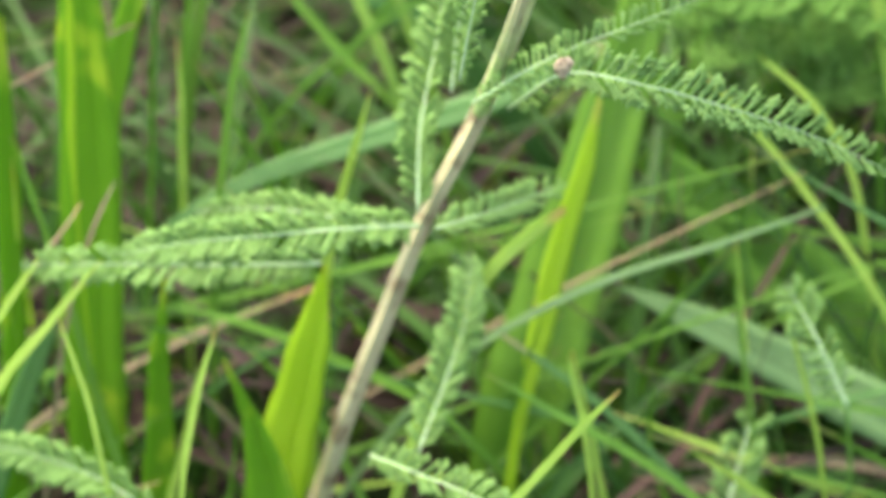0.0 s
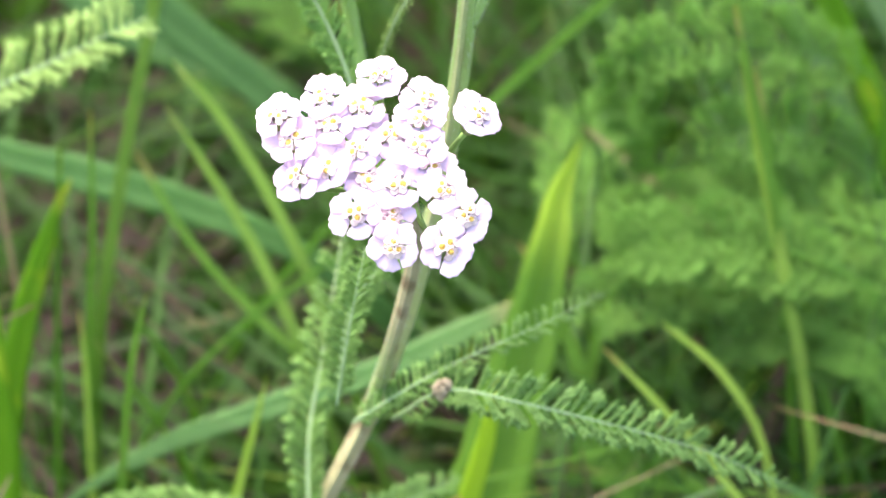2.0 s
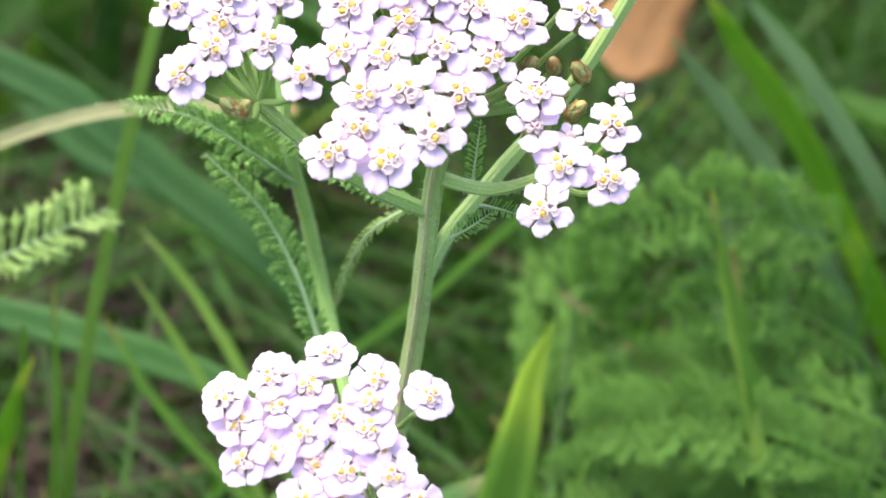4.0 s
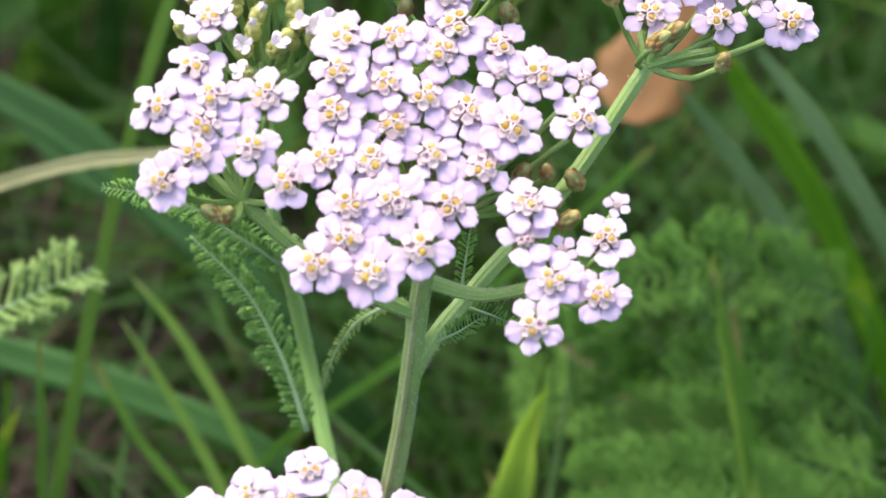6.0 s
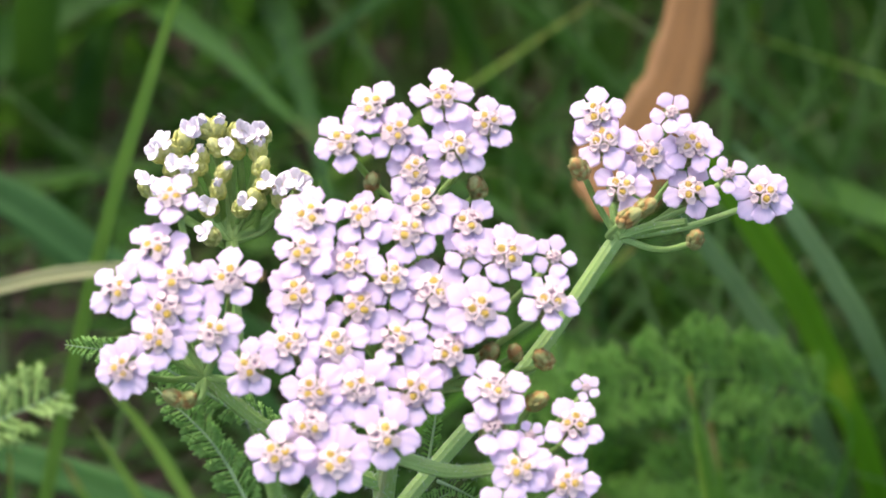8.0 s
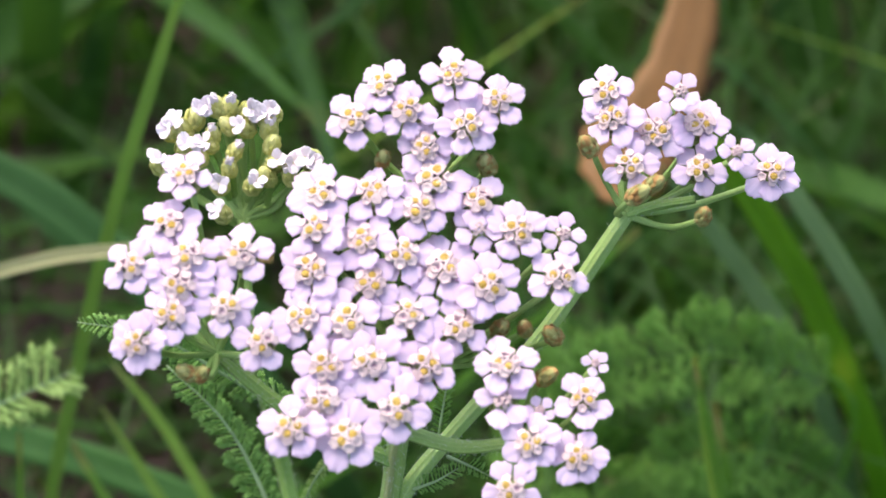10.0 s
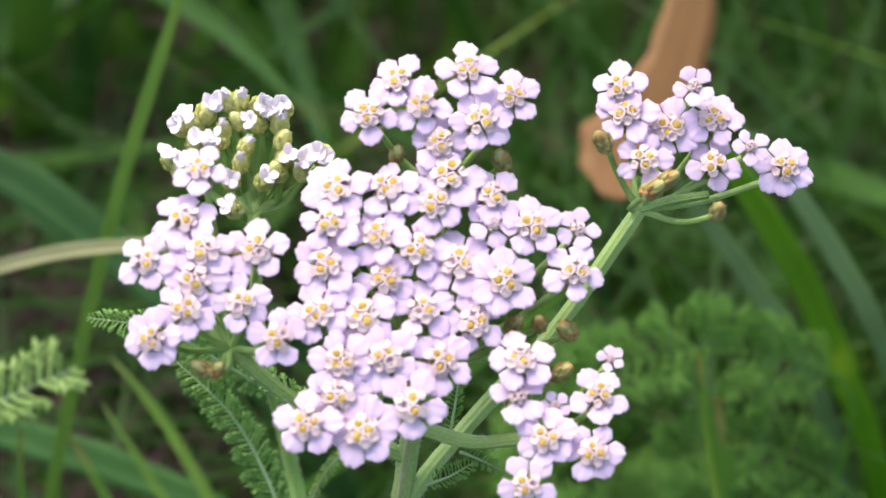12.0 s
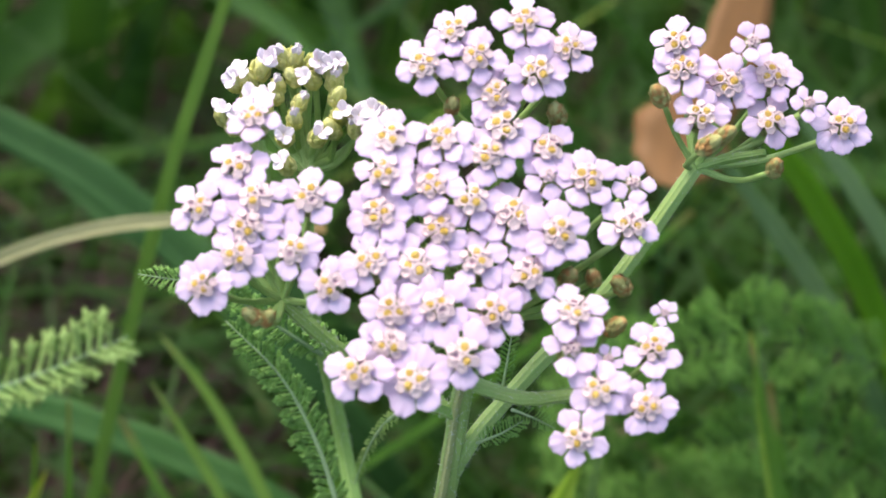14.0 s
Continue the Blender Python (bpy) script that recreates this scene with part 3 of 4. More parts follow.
grow_blade('dry', [(-64.6, 173.6, 497.5), (-66.9, 172.2, 494.6), (-69.5, 170.9, 491.7), (-72.9, 169.2, 488.1)], [0.21, 0.49, 0.56, 0.56], 62)
grow_blade('pale', [(-47.0, 153.9, 493.5), (-48.5, 152.1, 489.8), (-49.8, 150.1, 485.3), (-50.9, 147.9, 480.9)], [0.2, 0.61, 0.68, 0.68], 63)
grow_blade('pale', [(-60.9, 161.0, 498.4), (-64.6, 159.2, 494.6), (-68.9, 157.1, 490.2), (-72.6, 155.0, 485.8)], [0.2, 0.61, 0.68, 0.68], 64)
grow_blade('pale', [(-66.1, 156.5, 493.4), (-64.6, 154.4, 489.0), (-63.0, 152.0, 483.8), (-62.1, 149.8, 479.3)], [0.2, 0.54, 0.61, 0.62], 65)
grow_blade('mid', [(15.8, 171.0, 491.5), (16.4, 168.3, 484.2), (17.3, 165.6, 477.1), (18.6, 162.7, 469.1)], [0.21, 0.5, 0.57, 0.58], 66)
grow_blade('pale', [(-5.5, 154.2, 487.9), (-4.8, 152.9, 484.4), (-4.0, 151.7, 481.0), (-3.2, 149.9, 476.1)], [0.2, 0.55, 0.62, 0.62], 67)
grow_blade('pale', [(21.9, 166.0, 486.0), (23.4, 163.9, 480.4), (25.1, 161.8, 474.7), (26.5, 159.7, 468.9)], [0.21, 0.57, 0.64, 0.64], 68)
grow_blade('beige', [(-20.2, 230.2, 542.3), (-33.2, 230.9, 543.1), (-44.9, 230.4, 542.6), (-56.5, 228.5, 540.5), (-65.3, 225.7, 537.4), (-79.9, 219.6, 530.6)], [1.0, 1.58, 1.79, 1.79, 1.72, 1.58], 69)
grow_blade('dry', [(-35.8, 190.1, 471.0), (-49.6, 186.7, 467.2), (-64.1, 182.3, 462.3), (-76.7, 177.1, 456.5)], [0.38, 0.84, 0.91, 0.84], 70)
grow_blade('dry', [(-34.6, 192.0, 464.0), (-40.8, 190.2, 462.1), (-50.1, 187.2, 458.8), (-67.3, 178.1, 448.7)], [0.31, 0.54, 0.62, 0.62], 71)
grow_blade('dry', [(-59.2, 198.7, 507.4), (-67.3, 196.1, 504.6), (-72.3, 194.5, 502.7), (-76.7, 192.8, 500.9)], [0.29, 0.65, 0.65, 0.58], 72)
grow_blade('dry', [(0.4, 174.9, 451.1), (14.9, 174.7, 450.8), (26.3, 174.9, 451.1), (41.5, 173.2, 449.2)], [0.61, 1.07, 1.22, 1.22], 73)
grow_blade('dry', [(3.4, 172.8, 445.7), (11.2, 174.2, 447.4), (21.2, 175.7, 448.9), (34.2, 176.3, 449.6)], [0.77, 1.15, 1.23, 1.23], 74)
grow_blade('dry', [(-67.9, 228.0, 510.0), (-66.9, 223.6, 500.8), (-65.9, 219.9, 492.9), (-65.7, 215.5, 483.5)], [0.76, 0.77, 0.7, 0.63], 75)
grow_blade('dry', [(13.4, 237.4, 505.5), (19.3, 234.7, 501.9), (24.7, 231.8, 497.9), (32.5, 227.9, 492.7)], [0.47, 0.95, 0.95, 0.79], 76)
grow_blade('dry', [(-57.1, 242.8, 481.6), (-46.5, 238.2, 475.3), (-35.1, 231.1, 465.7), (-27.8, 227.0, 460.1)], [0.42, 0.42, 0.42, 0.34], 77)

AHEAD, DOWN = Vector((0, 0.743, -0.669)), Vector((0, -0.669, -0.743))
dice_meadow = random.Random(23)
for number in range(460):
    x, down, ahead = dice_meadow.uniform(-80, 85), dice_meadow.uniform(-45, 125), dice_meadow.uniform(305, 400)
    if number >= 330:
        down, ahead = dice_meadow.uniform(62, 130), dice_meadow.uniform(300, 335)
    tip = Vector((x, 0, EYE_HEIGHT / MM)) + DOWN * down + AHEAD * (ahead + (60 if down < 40 else 0))
    high = tip.z - ground_height(tip.x * MM, tip.y * MM) / MM
    if not 18 < high < 120 or (x < -10 and dice_meadow.random() < 0.45) or (down < 30 and dice_meadow.random() < 0.6):
        continue
    slant, bow = dice_meadow.gauss(0, 0.7), dice_meadow.uniform(-0.5, 0.5)
    foot_x = tip.x + high * math.tan(max(-1.2, min(1.2, slant)))
    foot_y = tip.y + high * dice_meadow.uniform(-0.1, 0.5)
    foot = Vector((foot_x, foot_y, ground_height(foot_x * MM, foot_y * MM) / MM + 2))
    points = [tuple(tip.lerp(foot, s) + Vector((bow * high * s * (1 - s), 0, abs(bow) * high * 0.5 * s * (1 - s)))) for s in (0.0, 0.33, 0.66, 1.0)]
    kind = dice_meadow.choice(("mid", "mid", "mid", "mid", "pale", "bluish", "bluish", "dry"))
    wide = dice_meadow.choice((0.5, 0.6, 0.7, 0.8, 0.9, 1.0, 1.2, 1.5))
    grow_blade(kind, points, [0.15, wide * 0.8, wide, wide], 100 + number)

WITHERED = [(37.1, 293.0, 543.5), (35.0, 284.5, 536.9), (32.7, 278.1, 532.8), (29.0, 272.6, 529.7), (26.1, 267.9, 527.4), (24.6, 263.7, 525.8), (23.7, 260.3, 525.0)]
withered = part("withered_leaf", blade("withered_leaf", WITHERED, [6, 8, 9, 10, 14, 11, 3], fold=0.06, steps=24, thick=0.3, seed=3), M_ORANGE)
part("midrib", tube("midrib", WITHERED[::-1], [0.1, 0.15, 0.2, 0.2, 0.2, 0.2, 0.15], steps=24, sides=6), M_ORANGE, withered)
part("stalk", tube("stalk", [WITHERED[-1], (24.0, 262.0, 490.0), (28.0, 272.0, 412.0)], [0.35, 0.4, 0.5], steps=12, sides=8), M_GRASS["deep"], withered)
tagged(withered, "withered orange-brown leaf hanging among the grass", "leaf")


# ---- feather leaves of yarrow ----
def prong(verts, faces, a, b, w):
    d = (b - a)
    side = Vector((-d.y, d.x, 0)).normalized() * w
    up = Vector((0, 0, w * 0.45))
    k = len(verts)
    m = a + d * 0.55
    verts += [a - side * 0.6, a + up * 0.6, a + side * 0.6, a - up * 0.6, m - side, m + up, m + side, m - up, b]
    for j in range(4):
        n = (j + 1) % 4
        faces += [(k + j, k + n, k + 4 + n, k + 4 + j), (k + 4 + j, k + 4 + n, k + 8)]


def leaflet_mesh(seed, wide=1.0, skin=M_LEAF):
    """One leaflet a metre long along x: a slim finger that bends forward, with a few short teeth towards its end."""
    rnd = random.Random(seed)
    verts, faces = [], []
    bend, hook = rnd.uniform(-0.1, 0.2), rnd.uniform(0.10, 0.26)
    spine = [Vector((0, 0, 0)), Vector((0.5, 0.05, bend * 0.4)), Vector((1.0, hook, bend))]
    prong(verts, faces, spine[0], spine[1] * 1.2, 0.075 * wide)
    prong(verts, faces, spine[1] * 0.75, spine[2], 0.095 * wide)
    for s, length in ((0.30, 0.20), (0.48, 0.30), (0.66, 0.28)):
        for sign in (-1, 1):
            root = Vector((s, hook * s * s, bend * s * 0.7))
            tip = root + Vector((length, sign * length * rnd.uniform(0.35, 0.62) + 0.04, rnd.uniform(-0.06, 0.22)))
            prong(verts, faces, root, tip, 0.058 * wide)
    me = mesh_of("leaflet", verts, faces, [(v.x, v.y + 0.5) for v in verts])
    me.materials.append(skin)
    return me


def lacy_leaflet_mesh(seed):
    """A leaflet a metre long, cut twice into narrow pointed lobes."""
    rnd = random.Random(seed)
    verts, faces = [], []
    bend = rnd.uniform(-0.1, 0.15)
    prong(verts, faces, Vector((0, 0, 0)), Vector((0.58, 0.03, bend * 0.4)), 0.05)
    prong(verts, faces, Vector((0.4, 0.02, bend * 0.3)), Vector((1.0, 0.12, bend)), 0.055)
    for s, length in ((0.18, 0.26), (0.34, 0.36), (0.50, 0.38), (0.66, 0.32), (0.80, 0.22)):
        for sign in (-1, 1):
            root = Vector((s, 0.05 * s, bend * s * 0.7))
            tip = root + Vector((length * 0.8, sign * length * rnd.uniform(0.55, 0.85), rnd.uniform(-0.10, 0.25)))
            prong(verts, faces, root, tip, 0.036)
            fork = root.lerp(tip, 0.45)
            prong(verts, faces, fork, fork + Vector((length * 0.42, -sign * length * 0.02, rnd.uniform(-0.05, 0.12))), 0.026)
    return mesh_of("leaflet", verts, faces, [(v.x, v.y + 0.5) for v in verts])


LEAFLETS = [leaflet_mesh(i, 1.05) for i in range(6)]
M_LEAF_PALE = plant_material("pale_feather_leaf", (0.18, 0.315, 0.07), (0.37, 0.53, 0.165), veins=1.0, through_light=0.4, rough=0.5, large=300, shine=0.2)
PALE_LEAFLETS = [leaflet_mesh(i, 1.0, M_LEAF_PALE) for i in range(6)]
M_LEAF_DEEP = plant_material("deep_feather_leaf", (0.13, 0.29, 0.06), (0.31, 0.52, 0.14), veins=1.0, through_light=0.4, rough=0.5, large=300, glow=(0.20, 0.46, 0.05), shine=0.15)
DEEP_LEAFLETS = [leaflet_mesh(i + 3, 1.1, M_LEAF_DEEP) for i in range(6)]
WIDE_LEAFLETS = [lacy_leaflet_mesh(i + 10) for i in range(6)]


def leaflet_places(points, half, pairs, seed, flare=0.5):
    """Where the leaflets of a feather leaf sit: poses along both sides of the rib."""
    rnd = random.Random(seed)
    line = smooth_line(points, pairs + 1)
    face = Vector((0, -0.6, 0.8))
    out = []
    for i in range(1, pairs + 1):
        p = line[i][0]
        tan = (line[i + 1][0] - line[i - 1][0]).normalized()
        side = tan.cross(face).normalized()
        nrm = side.cross(tan)
        s = i / (pairs + 1)
        size = half * MM * (0.45 + 0.75 * math.sin(math.pi * min(0.97, 0.12 + 0.82 * s)) ** 0.8) * (1 if s < 0.85 else 1.6 * (1.05 - s) / 0.32 + 0.15)
        for sign in ((1, -1)):
            if rnd.random() < 0.04:
                continue
            x = (side * sign * rnd.uniform(0.75, 1.0) + tan * rnd.uniform(0.5, 0.9) + nrm * rnd.uniform(-0.1, flare)).normalized()
            z = (nrm + side * rnd.uniform(-0.5, 0.5)).normalized()
            y = z.cross(x).normalized()
            z = x.cross(y)
            turn = Matrix((x, y, z)).transposed().to_4x4()
            out.append(Matrix.Translation(p) @ turn @ Matrix.Scale(size * rnd.uniform(0.85, 1.15), 4))
    return out


def feather_leaf(parent, points, half, pairs, seed, rib=0.34, label="", flare=0.5, shapes=None):
    """A leaf with its own rib; every leaflet is an object that shares one of six meshes."""
    n = len(points)
    leaf = part("leaf", tube("leaf", points, [rib * (1 - 0.8 * k / (n - 1)) for k in range(n)], steps=20, sides=7, seed=seed), M_RACHIS, parent, label=label)
    for k, m in enumerate(leaflet_places(points, half, pairs, seed, flare)):
        part("leaflet", (shapes or LEAFLETS)[(k * 5 + seed) % 6], None, leaf, m)
    return leaf


def joined_leaflets(name, places):
    verts, faces, uvs = [], [], []
    for k, m in enumerate(places):
        me = WIDE_LEAFLETS[k % 6]
        base = len(verts)
        verts += [m @ v.co for v in me.vertices]
        uvs += [(v.co.x, v.co.y + 0.5) for v in me.vertices]
        faces += [tuple(base + q for q in f.vertices) for f in me.polygons]
    return mesh_of(name, verts, faces, uvs)


FAR_A = [
    [(56.1, 217.1, 497.9), (35.6, 223.2, 500.6), (15.2, 227.7, 495.4)],
    [(56.1, 213.5, 490.9), (42.0, 216.4, 495.7), (27.8, 217.7, 492.6)],
    [(54.3, 197.7, 482.3), (48.6, 202.9, 489.7), (42.9, 206.5, 489.2)],
    [(50.1, 209.1, 498.0), (32.4, 212.7, 503.3), (14.8, 214.6, 500.6)],
]
FAR_B = [
    [(56.4, 206.5, 486.2), (39.6, 212.5, 494.3), (22.8, 216.7, 494.5)],
    [(57.8, 217.1, 489.0), (40.1, 229.3, 493.4), (22.3, 239.8, 490.0)],
    [(48.7, 204.6, 484.1), (39.0, 208.4, 489.8), (29.4, 210.5, 487.6)],
]
FAR_C = [
    [(12.1, 235.9, 486.3), (14.2, 254.7, 487.7), (16.4, 271.8, 481.3)],
    [(18.2, 246.0, 482.7), (20.4, 266.2, 483.6), (22.7, 284.7, 476.7)],
    [(-28.0, 316.8, 467.1), (-35.5, 334.3, 468.9), (-43.0, 350.2, 462.9)],
]
FAR_D = [
    [(53.5, 238.0, 512.7), (36.4, 235.8, 519.9), (16.9, 228.0, 523.0)],
    [(48.7, 217.7, 482.8), (29.2, 216.0, 493.9), (10.1, 207.9, 496.7)],
    [(24.1, 231.0, 500.5), (20.2, 230.2, 512.7), (17.3, 229.1, 524.5)],
    [(54.9, 230.1, 499.0), (42.9, 228.0, 509.6), (27.5, 221.2, 514.0)],
]
for title, rows in (("yarrow_foliage", FAR_A), ("yarrow_foliage", FAR_B), ("yarrow_foliage", FAR_C), ("yarrow_foliage", FAR_D)):
    foot = Vector(rows[0][0]) * MM
    foot.z = ground_height(foot.x, foot.y)
    bush = thing(title, foot, "bushy bright green feathery foliage without flowers", "foliage", group="foliage clumps")
    for k, points in enumerate(rows):
        a = Vector(points[0])
        root = [(a.x * 0.6 + foot.x * 400, a.y + 12, foot.z / MM - 3), tuple(a + Vector((3, 5, -0.3 * (a.z - foot.z / MM))))]
        leaf = part("leaf", tube("leaf", root + points, [0.6, 0.5, 0.3, 0.22, 0.1], steps=18, sides=6, seed=k), M_FERN, bush)
        part("leaflets", joined_leaflets("leaflets", leaflet_places(points, max(2.6, min(7.0, 0.2 * (Vector(points[2]) - a).length)), 20, 40 + k, 0.45)), M_FERN, leaf)

side_foot = Vector((-0.09, 0.24, ground_height(-0.09, 0.24)))
side_plant = thing("yarrow_shoot", side_foot, "young yarrow shoot with one pale green feathery leaf", "plant")
SIDE_LEAF = [(-70.0, 207.0, 531.5), (-59.4, 206.3, 536.7), (-49.8, 206.4, 541.3), (-41.8, 208.8, 544.0)]
part("stalk", tube("stalk", [tuple(side_foot / MM + Vector((0, 0, -3))), (-88, 220, 480), SIDE_LEAF[0]], [0.5, 0.42, 0.36], seed=4), M_LEAF, side_plant)
feather_leaf(side_plant, SIDE_LEAF, 5.0, 20, 31, shapes=PALE_LEAFLETS)
for title, points, half, pairs, seed in (("yarrow_shoot", [(29.3, 157.3, 476.3), (25.1, 161.9, 484.4), (21.8, 166.1, 489.1)], 3.4, 12, 32), ("yarrow_shoot", [(14.0, 153.5, 457.1), (16.3, 158.7, 462.9), (19.0, 164.6, 469.6)], 3.6, 14, 33)):
    foot = Vector(points[0]) * MM
    foot.y += 0.01
    foot.z = ground_height(foot.x, foot.y)
    shoot = thing(title, foot, "small green feathery yarrow leaf in the grass", "plant")
    part("stalk", tube("stalk", [tuple(foot / MM + Vector((0, 0, -3))), tuple((foot / MM + Vector(points[0])) / 2 + Vector((3, 3, 0))), points[0]], [0.5, 0.4, 0.3], seed=seed), M_LEAF, shoot)
    feather_leaf(shoot, points, half, pairs, seed)


# ---- the yarrow plant ----
STEM = [(-0.9, 159.7, 589.2), (-2.2, 162.0, 579.8), (-3.1, 162.2, 571.6), (-4.3, 162.3, 562.4), (-11.1, 162.8, 531.2), (-15.8, 163.0, 517.3), (-22.4, 163.3, 501.7), (-26.8, 163.5, 488.7), (-33.2, 163.8, 469.1), (-36.5, 164.0, 457.1)]
foot = Vector(STEM[-1]) + (Vector(STEM[-1]) - Vector(STEM[-3])) * 0.6
STEM += [(foot.x, foot.y, foot.z), (foot.x - 2, foot.y, foot.z - 12)]
base = Vector(STEM[-1]) * MM
base.z = ground_height(base.x, base.y)
yarrow = thing("yarrow", base, "flowering yarrow with pale lilac flower heads and feathery leaves", "flower")
count = len(STEM)
part("stem", tube("stem", STEM, [0.94 + 0.40 * k / (count - 1) for k in range(count)], steps=60, sides=30, ridge=0.018, seed=1, grooves=((98, 0.42), (40, 0.14), (160, 0.16), (230, 0.2), (310, 0.2))), M_STEM, yarrow, label="ridged pale green stem streaked with brown")
HUBS = {"left": (-18.4, 164.4, 590.3), "centre": (-0.6, 164.8, 587.8), "top": (0.4, 177.1, 598.5), "right": (19.2, 175.8, 597.1), "low": (8.8, 156.8, 586.4), "lower": (-9.8, 143.4, 565.5), "buds": (-17.6, 184.6, 588.9)}
BRANCH_LEFT = [(-2.4, 162.1, 578.4), (-7.4, 161.8, 581.5), (-13.6, 162.3, 586.6), (-18.4, 164.4, 590.3)]
BRANCH_TOP = [(-0.6, 164.8, 587.8), (0.4, 172.6, 591.9), (0.4, 177.1, 598.5)]
BRANCH_RIGHT = [(-2.9, 162.3, 570.6), (-1.2, 162.6, 574.3), (3.6, 166.2, 578.9), (11.1, 171.2, 585.4), (19.2, 175.8, 597.1)]
TWIG_RIGHT = [(19.2, 175.8, 597.1), (21.9, 176.3, 597.7), (25.5, 176.0, 598.8)]
BRANCH_LOW = [(-1.9, 162.0, 582.8), (3.0, 160.1, 582.6), (8.8, 156.8, 586.4)]
BRANCH_LOWER = [(-15.8, 163.0, 517.3), (-12.7, 153.0, 534.3), (-8.9, 149.1, 554.0), (-9.8, 143.4, 565.5)]
BUD_STALK = [(-17.6, 184.6, 588.9), (-17.3, 179.8, 576.1), (-16.1, 183.6, 560.9), (-15.1, 183.1, 552.8), (-10.2, 165.3, 536.7)]
for points, r0, r1 in (
    (BRANCH_LEFT, 0.8, 0.65), (BRANCH_TOP, 0.75, 0.55), (BRANCH_RIGHT, 0.85, 0.75), (TWIG_RIGHT, 0.55, 0.4), (BRANCH_LOW, 0.75, 0.6),
    (BRANCH_LOWER, 0.9, 0.7), (BUD_STALK, 0.6, 0.95),
):
    skin = M_STEM if r0 == 0.9 else M_STEM_GREEN
    part("branch", tube("branch", points, [r0 + (r1 - r0) * k / (len(points) - 1) for k in range(len(points))], steps=28, sides=24, ridge=0.012, seed=2, grooves=((282, 0.30), (215, 0.10), (340, 0.10), (60, 0.12), (140, 0.12))), skin, yarrow)


def hair_mesh(lines, seed):
    """Short downy hairs standing off the stems, each a slim three-sided spike."""
    rnd = random.Random(seed)
    verts, faces = [], []
    for points, r0, r1, number in lines:
        line = smooth_line(points, 60)
        for _ in range(number):
            s = rnd.uniform(0.0, 59.0)
            k = int(s)
            p = line[k][0].lerp(line[k + 1][0], s - k)
            tan = (line[k + 1][0] - line[k][0]).normalized()
            out = Vector([rnd.gauss(0, 1) for _ in range(3)])
            out = (out - tan * out.dot(tan)).normalized()
            side = tan.cross(out)
            root = p + out * ((r0 + (r1 - r0) * s / 60) * 0.95 * MM)
            tip = root + (out + tan * rnd.uniform(-0.9, 0.9) + side * rnd.uniform(-0.5, 0.5)) * (rnd.uniform(0.18, 0.5) * MM)
            w, n = 0.022 * MM, len(verts)
            verts += [root - side * w, root + side * w, root + tan * w, tip]
            faces += [(n, n + 1, n + 3), (n + 1, n + 2, n + 3), (n + 2, n, n + 3)]
    return mesh_of("hairs", verts, faces, [(0.5, 0.5)] * len(verts))


M_DOWN = plant_material("down", (0.55, 0.60, 0.46), (0.75, 0.78, 0.68), veins=1.0, through_light=0.4, rough=0.6)
part("hairs", hair_mesh([
    (STEM, 0.94, 1.34, 1800), (BRANCH_LEFT, 0.8, 0.65, 640), (BRANCH_TOP, 0.75, 0.55, 200), (BRANCH_RIGHT, 0.85, 0.75, 800), (TWIG_RIGHT, 0.55, 0.4, 120),
    (BRANCH_LOW, 0.75, 0.6, 300), (BRANCH_LOWER, 0.9, 0.7, 300), (BUD_STALK, 0.6, 0.95, 600),
], 8), M_DOWN, yarrow, label="short white downy hairs on the stems")

# flower head: involucre, rays, disc florets, anthers
def petal_mesh(seed):
    """A ray: obovate, with three rounded teeth at its end, two furrows along it, its edges curling."""
    rnd = random.Random(seed)
    length, width = rnd.uniform(1.9, 2.25), rnd.uniform(2.0, 2.5)
    droop, cup, skew = rnd.uniform(0.0, 0.26), rnd.uniform(-0.20, 0.16), rnd.uniform(-0.12, 0.12)
    notch = (rnd.uniform(0.02, 0.12), rnd.uniform(0.02, 0.12))
    nu, nv = 14, 8
    top, low, uvs = [], [], []
    for i in range(nv + 1):
        s = i / nv
        half = 0.5 * width * (0.28 + 0.72 * math.sin(min(1.0, s * 1.30) * math.pi / 2) ** 0.95) * (1 - 0.16 * max(0.0, s - 0.7) / 0.3)
        for j in range(nu + 1):
            v = j / nu * 2 - 1
            end = 1 - 0.40 * abs(v) ** 3.2 + skew * v - sum(n * math.exp(-((v - c) / 0.13) ** 2) for n, c in zip(notch, (-0.36, 0.36)))
            reach = length * (s * (1 - s * s) + s * s * s * end)
            z = 0.10 * math.sin(s * 2.6) - droop * s * s * 0.9 + cup * v * v * half * 0.6 + 0.045 * math.cos(v * 8.6) * s + 0.05 * math.sin(v * 5 + seed) * s * s
            p = Vector((0.85 + reach, v * half, z))
            top.append(p * MM)
            low.append((p - Vector((0, 0, 0.06))) * MM)
            uvs.append((v * 0.5 + 0.5, s))
    n, c = len(top), nu + 1
    faces = []
    for i in range(nv):
        for j in range(nu):
            a, b, d, e = i * c + j, (i + 1) * c + j, (i + 1) * c + j + 1, i * c + j + 1
            faces += [(a, b, d, e), (n + e, n + d, n + b, n + a)]
        faces += [(i * c, n + i * c, n + (i + 1) * c, (i + 1) * c), (i * c + nu, (i + 1) * c + nu, n + (i + 1) * c + nu, n + i * c + nu)]
    for j in range(nu):
        faces.append((nv * c + j, n + nv * c + j, n + nv * c + j + 1, nv * c + j + 1))
    return mesh_of("petal", top + low, faces, uvs + uvs)


